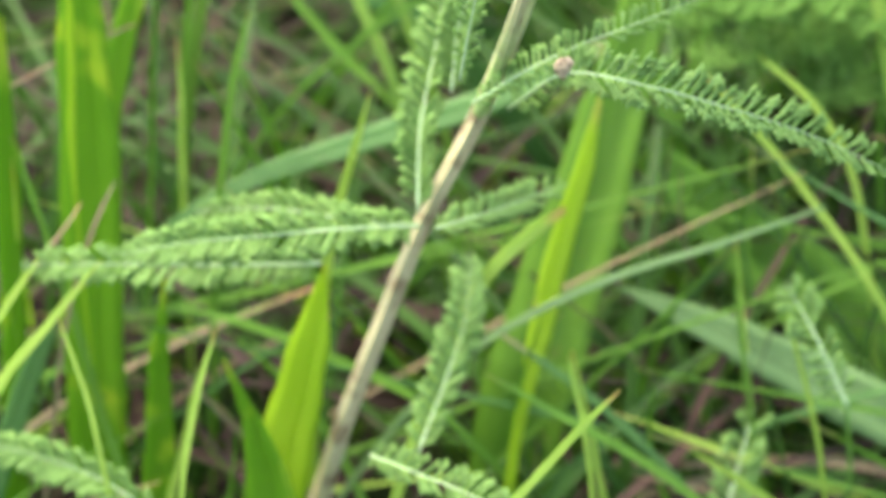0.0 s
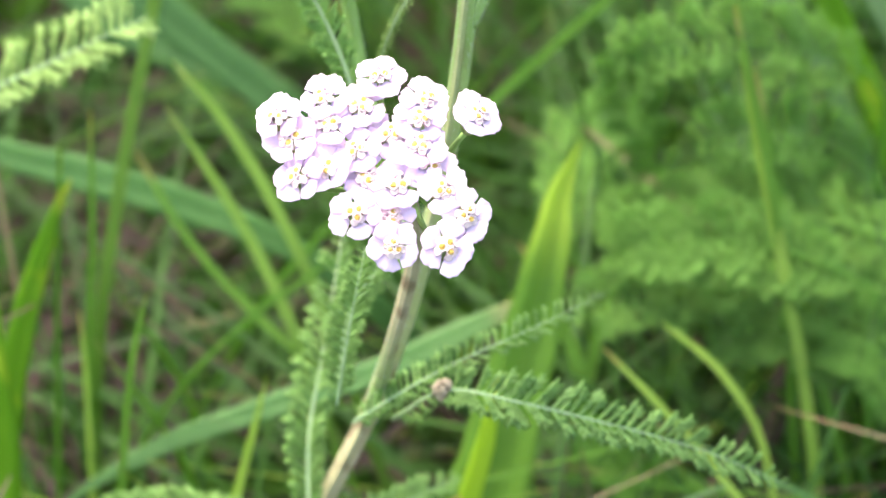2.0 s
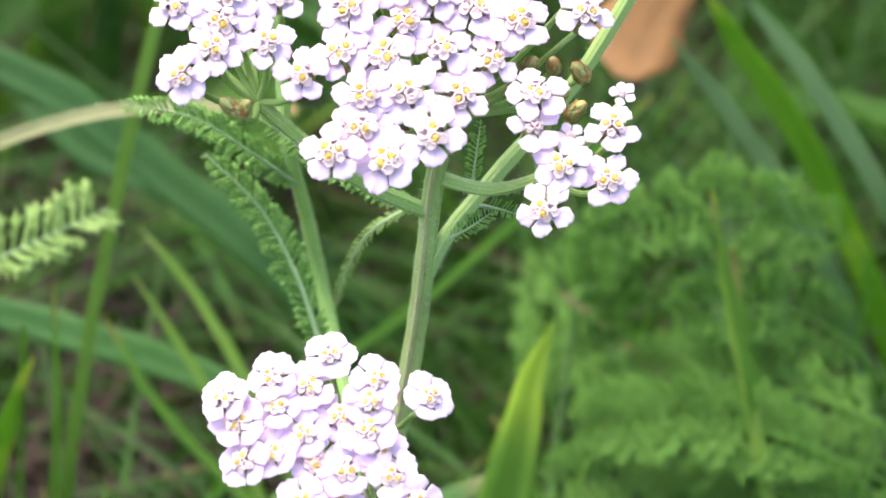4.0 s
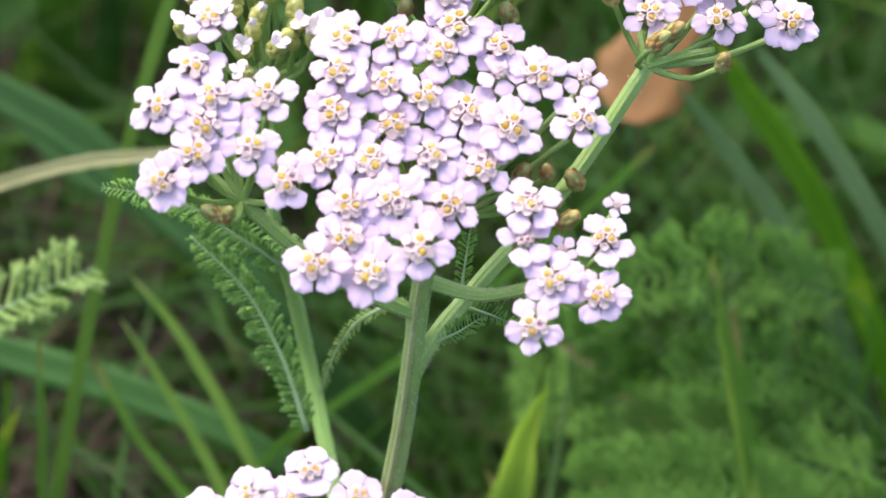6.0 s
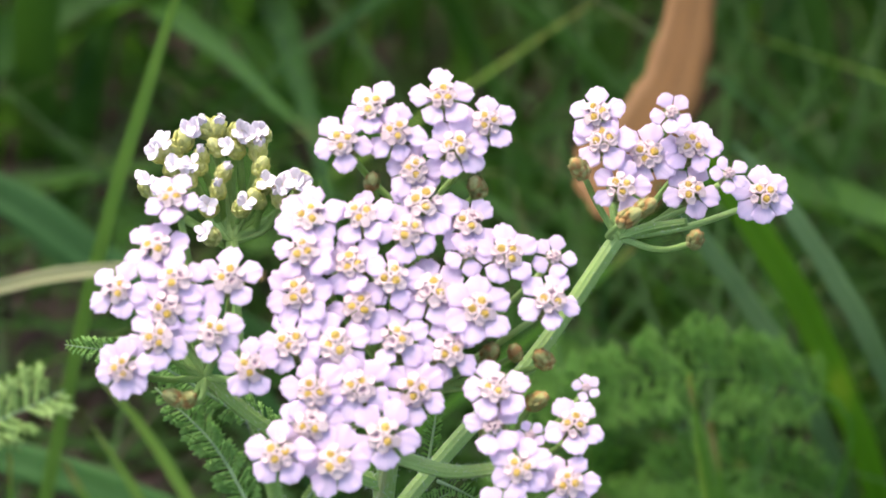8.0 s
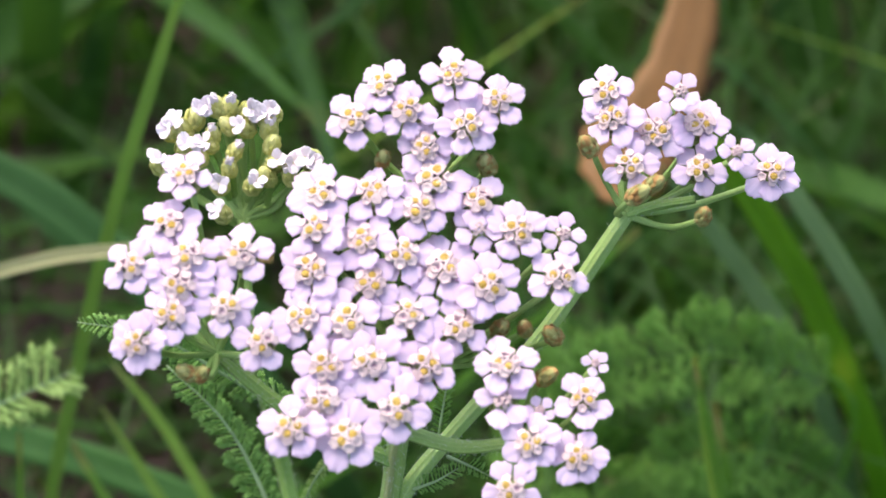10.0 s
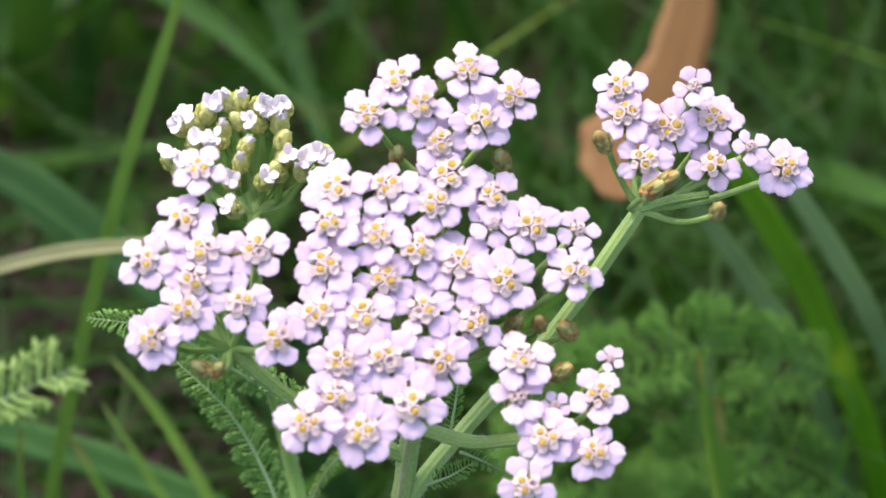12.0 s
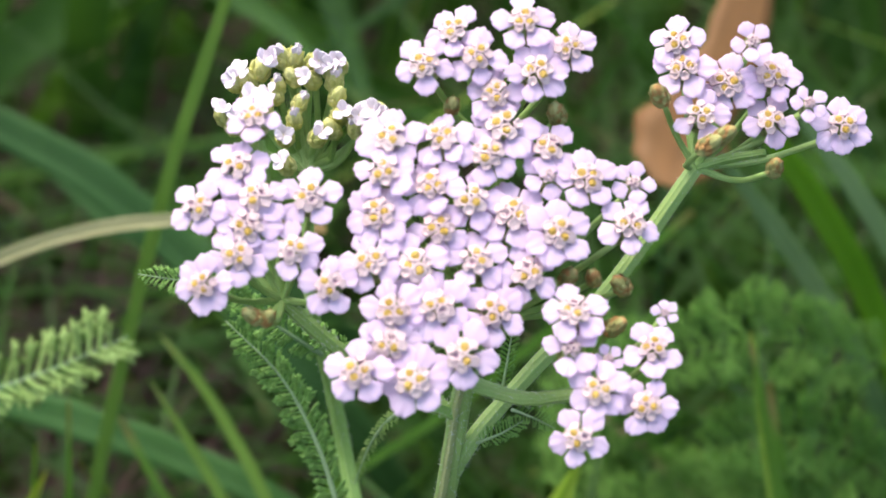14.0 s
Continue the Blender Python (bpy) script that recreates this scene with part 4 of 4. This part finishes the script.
def floret_places(seed, closed=False):
    """Three or four open florets on top, a ring of smaller ones round them: place, width, outward lean."""
    rnd = random.Random(seed)
    tight = 0.62 if closed else 1.0
    inner, outer = rnd.choice((3, 3, 4)), rnd.choice((6, 7))
    spots = []
    for q in range(inner):
        a, r = 2 * math.pi * q / inner + seed + rnd.uniform(-0.25, 0.25), rnd.uniform(0.52, 0.66) * tight
        spots.append((Vector((r * math.cos(a), r * math.sin(a), 0.84 + rnd.uniform(-0.08, 0.08))), rnd.uniform(0.46, 0.54) * tight, 0.35))
    for q in range(outer):
        a, r = 2 * math.pi * q / outer + seed * 1.7 + rnd.uniform(-0.15, 0.15), rnd.uniform(0.98, 1.14) * tight
        spots.append((Vector((r * math.cos(a), r * math.sin(a), 0.62 + rnd.uniform(-0.10, 0.10))), rnd.uniform(0.38, 0.46) * tight, 0.6))
    return spots


def disc_mesh(seed, closed=False):
    """The disc: tubular florets, each a cup with five rounded lobes that roll outwards."""
    rnd = random.Random(seed + 50)
    verts, faces, uvs = [], [], []
    sides = 15
    for q, (centre, wide, lean) in enumerate(floret_places(seed, closed)):
        out = (Vector((0, 0, 1)) + Vector((centre.x, centre.y, 0)).normalized() * lean).normalized()
        turn = out.to_track_quat("Z", "Y").to_matrix()
        k = len(verts)
        open_cup = 1.0 if lean < 0.5 else rnd.uniform(-0.25, 0.45)
        rings = ((0.18, -0.85, 0.5), (0.24, -0.30, 0.6), (wide * 0.80, -0.16, 0.7), (wide * 1.10, -0.13, 0.6), (wide * 1.18, -0.02, 0.12), (wide * 1.02, 0.09, 0.0),
                 (wide * 0.80, 0.05, 0.0), (wide * 0.60, -0.10 * open_cup, 0.15 * open_cup), (wide * 0.40, -0.26 * open_cup, 0.40 * open_cup))
        flop = [rnd.uniform(-0.07, 0.09) for _ in range(5)]
        for ring, (rad, z, tone) in enumerate(rings):
            for j in range(sides):
                b = 2 * math.pi * j / sides + q
                lobe = 0.5 + 0.5 * math.cos(2 * math.pi * j / 3)
                lobed = 3 <= ring <= 6
                rr = rad * ((0.88 + 0.20 * lobe) if lobed else 1.0)
                verts.append((centre + turn @ Vector((rr * math.cos(b), rr * math.sin(b), z + (flop[j // 3] * lobe if lobed else 0.0)))) * MM)
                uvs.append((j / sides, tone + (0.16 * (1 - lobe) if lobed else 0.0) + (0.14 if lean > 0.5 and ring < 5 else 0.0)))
        verts.append((centre + turn @ Vector((0, 0, -0.3 * open_cup))) * MM)
        uvs.append((0.5, 0.5 * open_cup))
        last = len(rings) - 1
        for ring in range(last):
            for j in range(sides):
                n = (j + 1) % sides
                faces.append((k + ring * sides + j, k + ring * sides + n, k + (ring + 1) * sides + n, k + (ring + 1) * sides + j))
        for j in range(sides):
            faces.append((k + last * sides + j, k + last * sides + (j + 1) % sides, k + (last + 1) * sides))
    return mesh_of("disc", verts, faces, uvs)


def anther_mesh(seed):
    """A golden anther column with a rounded, crumbly top."""
    rnd = random.Random(seed)
    verts, faces, uvs = [], [], []
    rings = ((0.24, -0.4), (0.33, -0.04), (0.37, 0.08), (0.33, 0.20), (0.20, 0.27))
    for i, (r, z) in enumerate(rings):
        for j in range(9):
            a = 2 * math.pi * j / 9
            rr = r * rnd.uniform(0.88, 1.12)
            verts.append(Vector((rr * math.cos(a), rr * math.sin(a), z)) * MM)
            uvs.append((j / 9, i / 5))
    verts.append(Vector((0, 0, 0.24)) * MM)
    uvs.append((0.5, 1))
    for i in range(4):
        for j in range(9):
            k = (j + 1) % 9
            faces.append((i * 9 + j, i * 9 + k, (i + 1) * 9 + k, (i + 1) * 9 + j))
    for j in range(9):
        faces.append((36 + j, 36 + (j + 1) % 9, 45))
    return mesh_of("anther", verts, faces, uvs)


def involucre_mesh(name, seed, closed=False):
    """The green cup under a head: an egg shape covered with overlapping pointed bracts."""
    verts, faces, uvs = [], [], []
    shape = [(0.30, -3.3), (0.75, -2.9), (1.05, -2.1), (1.12, -1.2), (1.0, -0.4), (0.85, 0.1)]
    if closed:
        shape += [(0.62, 0.5), (0.3, 0.75), (0.05, 0.82)]
    sides = 14
    for i, (r, z) in enumerate(shape):
        for j in range(sides):
            a = 2 * math.pi * j / sides
            verts.append(Vector((r * math.cos(a), r * math.sin(a), z)) * MM)
            uvs.append((j / sides, i / len(shape)))
    for i in range(len(shape) - 1):
        for j in range(sides):
            k = (j + 1) % sides
            faces.append((i * sides + j, i * sides + k, (i + 1) * sides + k, (i + 1) * sides + j))
    faces.append(tuple(range(sides))[::-1])
    faces.append(tuple((len(shape) - 1) * sides + j for j in range(sides)))
    return mesh_of(name, verts, faces, uvs)


def bract_mesh(z0, z1, r0, r1):
    """One pointed scale of the cup, hugging its side, with a raised midrib."""
    verts, faces, uvs = [], [], []
    for depth in (0.0, 0.07):
        for i, (r, z, w) in enumerate(((r0, z0, 0.30), (r1 + 0.06, (z0 + z1) / 2, 0.48), (r1 + 0.04, z1 - 0.3, 0.34), (r1, z1, 0.03))):
            for sgn in (-1, 0, 1):
                rr = r - depth + (0.09 if sgn == 0 else 0.0)
                verts.append(Vector((rr * math.cos(sgn * w), rr * math.sin(sgn * w), z)) * MM)
                uvs.append((sgn * 0.5 + 0.5, i / 3))
    for i in range(3):
        for j in range(2):
            a = i * 3 + j
            faces += [(a, a + 1, a + 4, a + 3), (a + 15, a + 16, a + 13, a + 12)]
        a = i * 3
        faces += [(a, a + 3, a + 15, a + 12), (a + 2, a + 14, a + 17, a + 5)]
    return mesh_of("bract", verts, faces, uvs)


BRACTS = [bract_mesh(-3.0, -1.5, 0.75, 1.2), bract_mesh(-2.4, -0.8, 1.0, 1.24), bract_mesh(-1.6, 0.1, 1.15, 1.05)]
BRACTS_GREEN = [bract_mesh(-3.0, -1.5, 0.75, 1.2), bract_mesh(-2.4, -0.8, 1.0, 1.24), bract_mesh(-1.6, 0.1, 1.15, 1.05)]
BRACTS_BROWN = [bract_mesh(-3.0, -1.5, 0.75, 1.2), bract_mesh(-2.4, -0.8, 1.0, 1.24), bract_mesh(-1.6, 0.1, 1.15, 1.05)]


def add_bracts(cup, meshes, material, rows=(0, 1, 2)):
    for row in rows:
        for k in range(6):
            part("bract", meshes[row], material, cup, pose(0, 0, 0, 0, 0, 60 * k + 30 * (row % 2)))


PETALS = [petal_mesh(i) for i in range(7)]
PETALS_WHITE = [petal_mesh(i + 20) for i in range(3)]
DISCS = [disc_mesh(i) for i in range(5)]
DISC_YOUNG = disc_mesh(9, True)
ANTHERS = [anther_mesh(i) for i in range(3)]
CUP = involucre_mesh("flower_head", 0)
CUP_CLOSED = involucre_mesh("flower_bud", 1, True)
CUP_WHITE = involucre_mesh("flower_bud", 3)
CUP_BROWN = involucre_mesh("withered_bud", 2, True)
dice = random.Random(11)


def head_pose(place, normal, size):
    return Matrix.Translation(place) @ normal.to_track_quat("Z", "Y").to_matrix().to_4x4() @ Matrix.Rotation(dice.uniform(0, 6.28), 4, "Z") @ Matrix.Scale(size, 4)


def pedicel(place, normal, size, hub, thick=0.32):
    foot = place - normal * (3.2 * MM * size)
    hub = Vector(hub) * MM
    mid = (foot + hub) / 2 - normal * 1.2 * MM + Vector((0, 0.0008, -0.0012))
    part("pedicel", tube("pedicel", [tuple(v / MM) for v in (hub, mid, foot)], [thick * 1.25, thick, thick * 0.9], steps=8, sides=8, seed=1), M_STEM_GREEN, yarrow)


def flower_head(place, normal, size, hub, stage="open"):
    """stage: open, young (disc still shut), cupped (rays held up)."""
    pedicel(place, normal, size, hub)
    head = part("flower_head", CUP, M_INVOLUCRE, yarrow, head_pose(place, normal, size))
    add_bracts(head, BRACTS, M_INVOLUCRE, (1, 2))
    rays = 6 if stage == "open" and dice.random() < 0.22 else 5
    for k in range(rays):
        lift = {"open": dice.uniform(-7, 6), "young": dice.uniform(-5, 20), "cupped": dice.uniform(-4, 15)}[stage]
        turn = pose(0, 0, 0, dice.uniform(-6, 6), -lift, 360 * k / rays + dice.uniform(-9, 9))
        part("petal", PETALS[dice.randrange(7)], M_PETAL, head, turn @ Matrix.Translation((0, 0, dice.uniform(-0.12, 0.12) * MM)) @ Matrix.Diagonal((1, 1.28 if stage == "cupped" else 1, 1, 1)))
    if stage == "young":
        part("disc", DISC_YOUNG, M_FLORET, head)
        return
    which = dice.randrange(5)
    snug = 0.92 if stage == "cupped" else 1.0
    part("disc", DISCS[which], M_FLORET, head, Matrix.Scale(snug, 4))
    spots = [spot for spot in floret_places(which) if spot[2] < 0.5]
    for k in dice.sample(range(len(spots)), dice.choice((2, 3, 3))):
        p = spots[k][0] * (MM * snug)
        part("anther", ANTHERS[k % 3], M_ANTHER, head, pose(p.x, p.y, p.z - 0.14 * MM, dice.uniform(-15, 15), dice.uniform(-15, 15), dice.uniform(0, 360)) @ Matrix.Scale(dice.uniform(0.92, 1.12) * snug, 4))


def flower_cluster(places, hub, size, facing=(0.0, -0.5, 0.87), spread=0.2, stage="open"):
    pts = [Vector(p) * MM for p in places]
    mid = sum(pts, Vector()) / len(pts)
    reach = max((p - mid).length for p in pts)
    for p in pts:
        n = (Vector(facing) + (p - mid) * (spread / reach) + Vector([dice.uniform(-0.10, 0.10) for _ in range(3)])).normalized()
        flower_head(p + n * dice.uniform(-1.25, -0.35) * MM, n, size * dice.uniform(0.93, 1.06), hub, stage)


flower_cluster([(-8.6, 169.6, 605.5), (-4.0, 170.0, 605.2), (0.2, 169.0, 604.0), (1.6, 171.3, 605.4), (5.6, 170.3, 604.2), (9.0, 167.9, 602.3), (12.8, 164.8, 599.8), (-9.1, 166.8, 603.7), (-4.8, 166.2, 602.8), (-1.3, 165.4, 601.9), (2.4, 164.8, 601.1), (-9.5, 163.7, 601.7), (6.4, 163.4, 599.7), (-4.1, 163.0, 600.7), (-0.8, 160.9, 598.9), (3.9, 160.3, 597.9), (-10.1, 160.0, 599.4), (-6.1, 160.0, 598.9), (-4.0, 156.8, 596.7), (0.9, 157.0, 596.2), (-7.9, 156.3, 596.8), (-8.2, 153.8, 595.2), (-1.8, 153.4, 594.2), (-6.0, 151.2, 593.3), (-10.8, 151.5, 594.0)], HUBS["centre"], 1.07)
flower_cluster([(-20.5, 169.8, 607.5), (-21.9, 166.0, 605.3), (-25.1, 162.4, 603.3), (-20.0, 163.5, 603.4), (-20.7, 161.2, 602.0), (-21.4, 158.9, 600.6), (-24.4, 156.5, 599.4), (-16.6, 159.8, 600.6), (-15.4, 164.0, 603.2), (-13.3, 157.4, 598.7)], HUBS["left"], 0.97)
flower_cluster([(-3.2, 177.4, 611.8), (-5.7, 174.5, 609.9), (-0.9, 175.5, 610.0), (3.2, 178.4, 611.7), (7.2, 176.8, 610.0), (0.7, 173.0, 607.9), (4.4, 174.7, 608.8)], HUBS["top"], 0.98)
flower_cluster([(17.1, 180.0, 608.4), (17.6, 178.3, 606.9), (21.6, 177.8, 605.6), (25.8, 179.0, 605.6), (19.2, 174.9, 604.0), (25.7, 175.7, 603.0), (32.3, 176.3, 601.9)], HUBS["right"], 0.97)
flower_cluster([(7.8, 157.8, 595.7), (14.8, 155.9, 593.4), (10.0, 152.3, 591.4), (14.2, 151.6, 590.3), (8.3, 148.8, 589.0)], HUBS["low"], 0.97)
flower_cluster([(-11.5, 141.6, 578.8), (-16.9, 139.7, 577.8), (-7.1, 139.9, 577.3), (-13.4, 139.2, 577.2), (-21.1, 138.0, 576.7), (-16.4, 137.6, 576.2), (-10.6, 136.9, 575.3), (-7.9, 138.0, 575.9), (-2.5, 138.3, 575.9), (-19.9, 136.3, 575.4), (-13.9, 135.5, 574.5), (-8.0, 135.9, 574.4), (-6.8, 134.6, 573.4), (-16.7, 134.0, 573.5), (-19.4, 133.3, 573.2), (-12.9, 133.5, 572.9), (-10.1, 132.9, 572.3), (-5.8, 132.5, 571.8), (-14.0, 130.5, 570.7), (-10.7, 130.4, 570.4), (-3.5, 130.5, 570.1), (-10.5, 127.9, 568.6), (-5.6, 128.0, 568.3)], HUBS["lower"], 0.89, spread=0.4, stage="cupped")
YOUNG = [(5.4, 168.4, 601.9), (13.1, 169.1, 600.6), (7.6, 155.7, 592.9), (10.9, 155.5, 591.9), (28.9, 175.7, 604.7), (23.8, 179.6, 608.6), (15.9, 159.7, 593.6)]
for p, hub, size in zip(YOUNG, ("centre", "centre", "low", "low", "right", "right", "low"), (0.82, 0.75, 0.92, 0.5, 0.62, 0.72, 0.45)):
    flower_head(Vector(p) * MM, Vector((dice.uniform(-0.1, 0.2), -0.5, 0.87)).normalized(), size, HUBS[hub], "young")


def bud(place, normal, size, hub, mesh, material, white=False, tipped=False):
    pedicel(place, normal, size, hub, 0.3 if material is M_BUD_BROWN else 0.34)
    long = 1.3 if material is M_BUD_BROWN else 1.15
    ob = part(mesh.name.split(".")[0], mesh, material, yarrow, head_pose(place, normal, size) @ Matrix.Diagonal((1, 1, long, 1)))
    add_bracts(ob, BRACTS_BROWN if material is M_BUD_BROWN else BRACTS_GREEN, material)
    if tipped:
        for k in range(4):
            part("petal", PETALS_WHITE[k % 3], M_PETAL_WHITE, ob, pose(0, 0, 0.15 * MM, dice.uniform(-8, 8), -dice.uniform(62, 80), 90 * k + dice.uniform(-15, 15)) @ Matrix.Translation((-0.70 * MM, 0, 0.62 * MM)) @ Matrix.Scale(0.62, 4))
    if white:
        for k in range(4):
            part("petal", PETALS_WHITE[k % 3], M_PETAL_WHITE, ob, pose(0, 0, 0.1 * MM, dice.uniform(-15, 15), -dice.uniform(10, 60), 90 * k + dice.uniform(-25, 25)) @ Matrix.Translation((-0.40 * MM, 0, 0.15 * MM)) @ Matrix.Scale(0.70, 4))


for p in [(-23.8, 188.7, 597.5), (-21.7, 189.7, 598.2), (-16.5, 190.1, 598.2), (-15.4, 189.7, 597.8), (-17.5, 188.8, 597.2), (-22.9, 187.1, 596.1), (-21.0, 187.4, 596.2), (-25.5, 185.9, 595.3), (-14.0, 186.3, 594.9), (-11.2, 186.6, 595.0), (-16.0, 184.6, 593.6), (-19.6, 184.3, 593.6), (-19.6, 182.3, 592.0), (-20.6, 190.2, 598.6), (-14.6, 190.1, 598.1), (-10.4, 186.3, 594.7), (-24.6, 188.2, 597.2), (-24.3, 185.2, 594.7), (-12.5, 186.1, 594.7)]:
    bud(Vector(p) * MM, Vector((dice.uniform(-0.35, 0.35), -0.5 + dice.uniform(-0.3, 0.2), 0.8)).normalized(), dice.uniform(0.7, 0.86), HUBS["buds"], CUP_WHITE, M_BUD_GREEN, True)
for i, p in enumerate([(-18.6, 190.6, 598.8), (-14.7, 189.1, 597.3), (-19.2, 189.1, 597.5), (-17.8, 187.2, 595.9), (-12.9, 185.4, 594.2), (-15.3, 185.4, 594.2), (-18.6, 185.9, 594.9), (-20.3, 188.4, 597.0), (-14.3, 187.9, 596.2), (-21.6, 186.7, 595.8), (-20.0, 190.5, 598.8)]):
    bud(Vector(p) * MM, Vector((dice.uniform(-0.4, 0.4), -0.3, 0.9)).normalized(), dice.uniform(0.60, 0.76), HUBS["buds"], CUP_CLOSED, M_BUD_GREEN, tipped=i % 3 != 2)
BROWN = [(-20.6, 156.6, 595.9), (-18.6, 156.7, 595.6), (11.8, 162.8, 594.6), (9.6, 163.0, 595.2), (12.1, 159.8, 592.3), (6.1, 174.8, 604.6), (-3.0, 174.1, 605.8), (25.9, 170.9, 601.7), (20.4, 171.9, 603.4), (21.8, 172.8, 603.8), (15.1, 175.0, 606.6), (7.7, 162.8, 595.4), (10.5, 160.7, 593.3)]
for p, hub in zip(BROWN, ("left", "left", "centre", "centre", "low", "top", "top", "right", "right", "right", "right", "centre", "low")):
    bud(Vector(p) * MM, Vector((dice.uniform(-0.5, 0.5), -0.4, 0.8)).normalized(), dice.uniform(0.52, 0.70), HUBS[hub], CUP_BROWN, M_BUD_BROWN)

# leaves of the plant
def plant_leaf(points, half, pairs, seed):
    rib = 0.34 if seed == 12 else 0.28 if seed in (13, 15) else 0.27 if seed in (1, 3, 4, 5) else 0.20
    feather_leaf(yarrow, points, half, pairs, seed, rib=rib, shapes=DEEP_LEAFLETS if 12 <= seed <= 18 and seed != 15 else PALE_LEAFLETS if seed == 15 else None)


plant_leaf([(-12.6, 159.3, 520.4), (-5.7, 155.3, 527.9), (0.9, 152.8, 528.1), (10.8, 151.7, 525.5), (21.5, 151.8, 521.0), (31.3, 151.9, 515.2)], 3.2, 49, 1)
plant_leaf([(-16.8, 153.1, 525.5), (-11.3, 154.5, 528.5), (-5.3, 158.0, 529.5), (2.8, 163.3, 529.4), (11.8, 169.9, 529.2)], 2.0, 35, 2)
plant_leaf([(-22.8, 158.5, 504.6), (-30.9, 156.8, 505.7), (-42.0, 155.5, 505.7), (-49.8, 155.1, 505.3), (-57.6, 155.9, 503.2)], 3.2, 52, 3)
plant_leaf([(-23.5, 163.4, 501.0), (-31.3, 165.5, 500.4), (-40.9, 168.1, 500.3), (-50.3, 169.6, 498.9)], 2.5, 41, 20)
plant_leaf([(-35.0, 165.1, 494.0), (-46.4, 163.5, 495.3), (-60.1, 163.8, 495.5), (-71.4, 165.4, 494.4)], 3.0, 48, 4)
plant_leaf([(-23.1, 160.4, 505.2), (-22.8, 165.4, 512.2), (-20.8, 172.4, 520.0), (-18.0, 185.8, 528.9)], 3.0, 42, 5)
plant_leaf([(-19.0, 167.3, 517.3), (-17.5, 171.8, 525.3), (-12.4, 176.9, 531.1)], 2.6, 35, 6)
plant_leaf([(-21.1, 156.7, 505.5), (-13.8, 161.3, 504.7), (-5.5, 168.1, 503.3)], 2.3, 35, 7)
plant_leaf([(-23.6, 146.8, 479.6), (-20.1, 154.1, 484.8), (-17.6, 160.6, 489.0), (-17.0, 168.8, 492.2)], 3.0, 36, 8)
plant_leaf([(-29.2, 143.7, 482.1), (-24.9, 139.6, 483.6), (-15.8, 134.0, 483.4), (-8.2, 130.9, 479.9)], 2.6, 39, 9)
plant_leaf([(-52.1, 145.7, 466.4), (-62.1, 149.4, 473.5), (-70.3, 151.5, 475.9), (-78.9, 154.2, 475.9)], 2.9, 41, 10)
plant_leaf([(-18.2, 149.8, 530.8), (-16.1, 151.6, 541.7), (-14.4, 154.7, 548.2)], 2.0, 20, 11)
plant_leaf([(-14.8, 173.7, 551.4), (-17.2, 176.7, 559.2), (-20.8, 179.2, 566.4), (-26.2, 181.4, 571.9)], 2.2, 46, 12)
plant_leaf([(-16.6, 180.7, 568.1), (-21.0, 179.7, 573.0), (-26.6, 179.8, 577.6), (-34.2, 179.3, 580.0)], 1.9, 51, 13)
plant_leaf([(-3.2, 164.4, 576.9), (-8.2, 166.8, 578.1), (-13.2, 167.9, 580.8), (-19.1, 169.2, 585.2)], 1.5, 36, 14)
plant_leaf([(-4.7, 170.9, 572.2), (-8.0, 172.1, 569.0), (-11.3, 175.0, 561.8), (-13.5, 176.1, 554.1)], 0.85, 44, 15)
plant_leaf([(-0.6, 160.1, 576.6), (1.6, 159.3, 578.7), (3.6, 159.4, 580.3)], 1.1, 13, 16)
plant_leaf([(2.6, 161.5, 579.6), (4.5, 159.6, 580.5), (6.6, 157.5, 581.2)], 1.0, 13, 17)
plant_leaf([(1.6, 165.9, 577.1), (2.2, 167.7, 580.6), (2.8, 169.5, 584.0)], 1.0, 17, 18)


def knot_mesh():
    """A small dry curled bud remnant caught on the leaf, one crumpled lump with a pointed end."""
    verts, faces, uvs = [], [], []
    rings, sides = 9, 12
    for i in range(rings + 1):
        u = math.pi * i / rings
        for j in range(sides):
            a = 2 * math.pi * j / sides
            d = Vector((math.sin(u) * math.cos(a), math.sin(u) * math.sin(a), math.cos(u)))
            r = 0.62 + 0.5 * noise.noise(d * 2.3) + 0.4 * noise.noise(d * 6) + (0.9 if i == rings else 0.0)
            verts.append(d * r * MM)
            uvs.append((j / sides, i / rings))
    for i in range(rings):
        for j in range(sides):
            k = (j + 1) % sides
            faces.append((i * sides + j, (i + 1) * sides + j, (i + 1) * sides + k, i * sides + k))
    return mesh_of("dry_fleck", verts, faces, uvs)


M_FLECK = plant_material("dry_fleck", (0.24, 0.18, 0.09), (0.42, 0.34, 0.20), veins=1.0, through_light=0.1, rough=0.8, large=1500, stain=(0.14, 0.09, 0.07), stain_size=1600, stain_at=0.52, bump=0.8)
fleck = part("dry_fleck", knot_mesh(), M_FLECK, None, Matrix.Translation(Vector((-7.0, 151.6, 531.3)) * MM) @ Matrix.Scale(1.5, 4))
tagged(fleck, "small dry grey-brown fleck caught on the leaf", "debris")
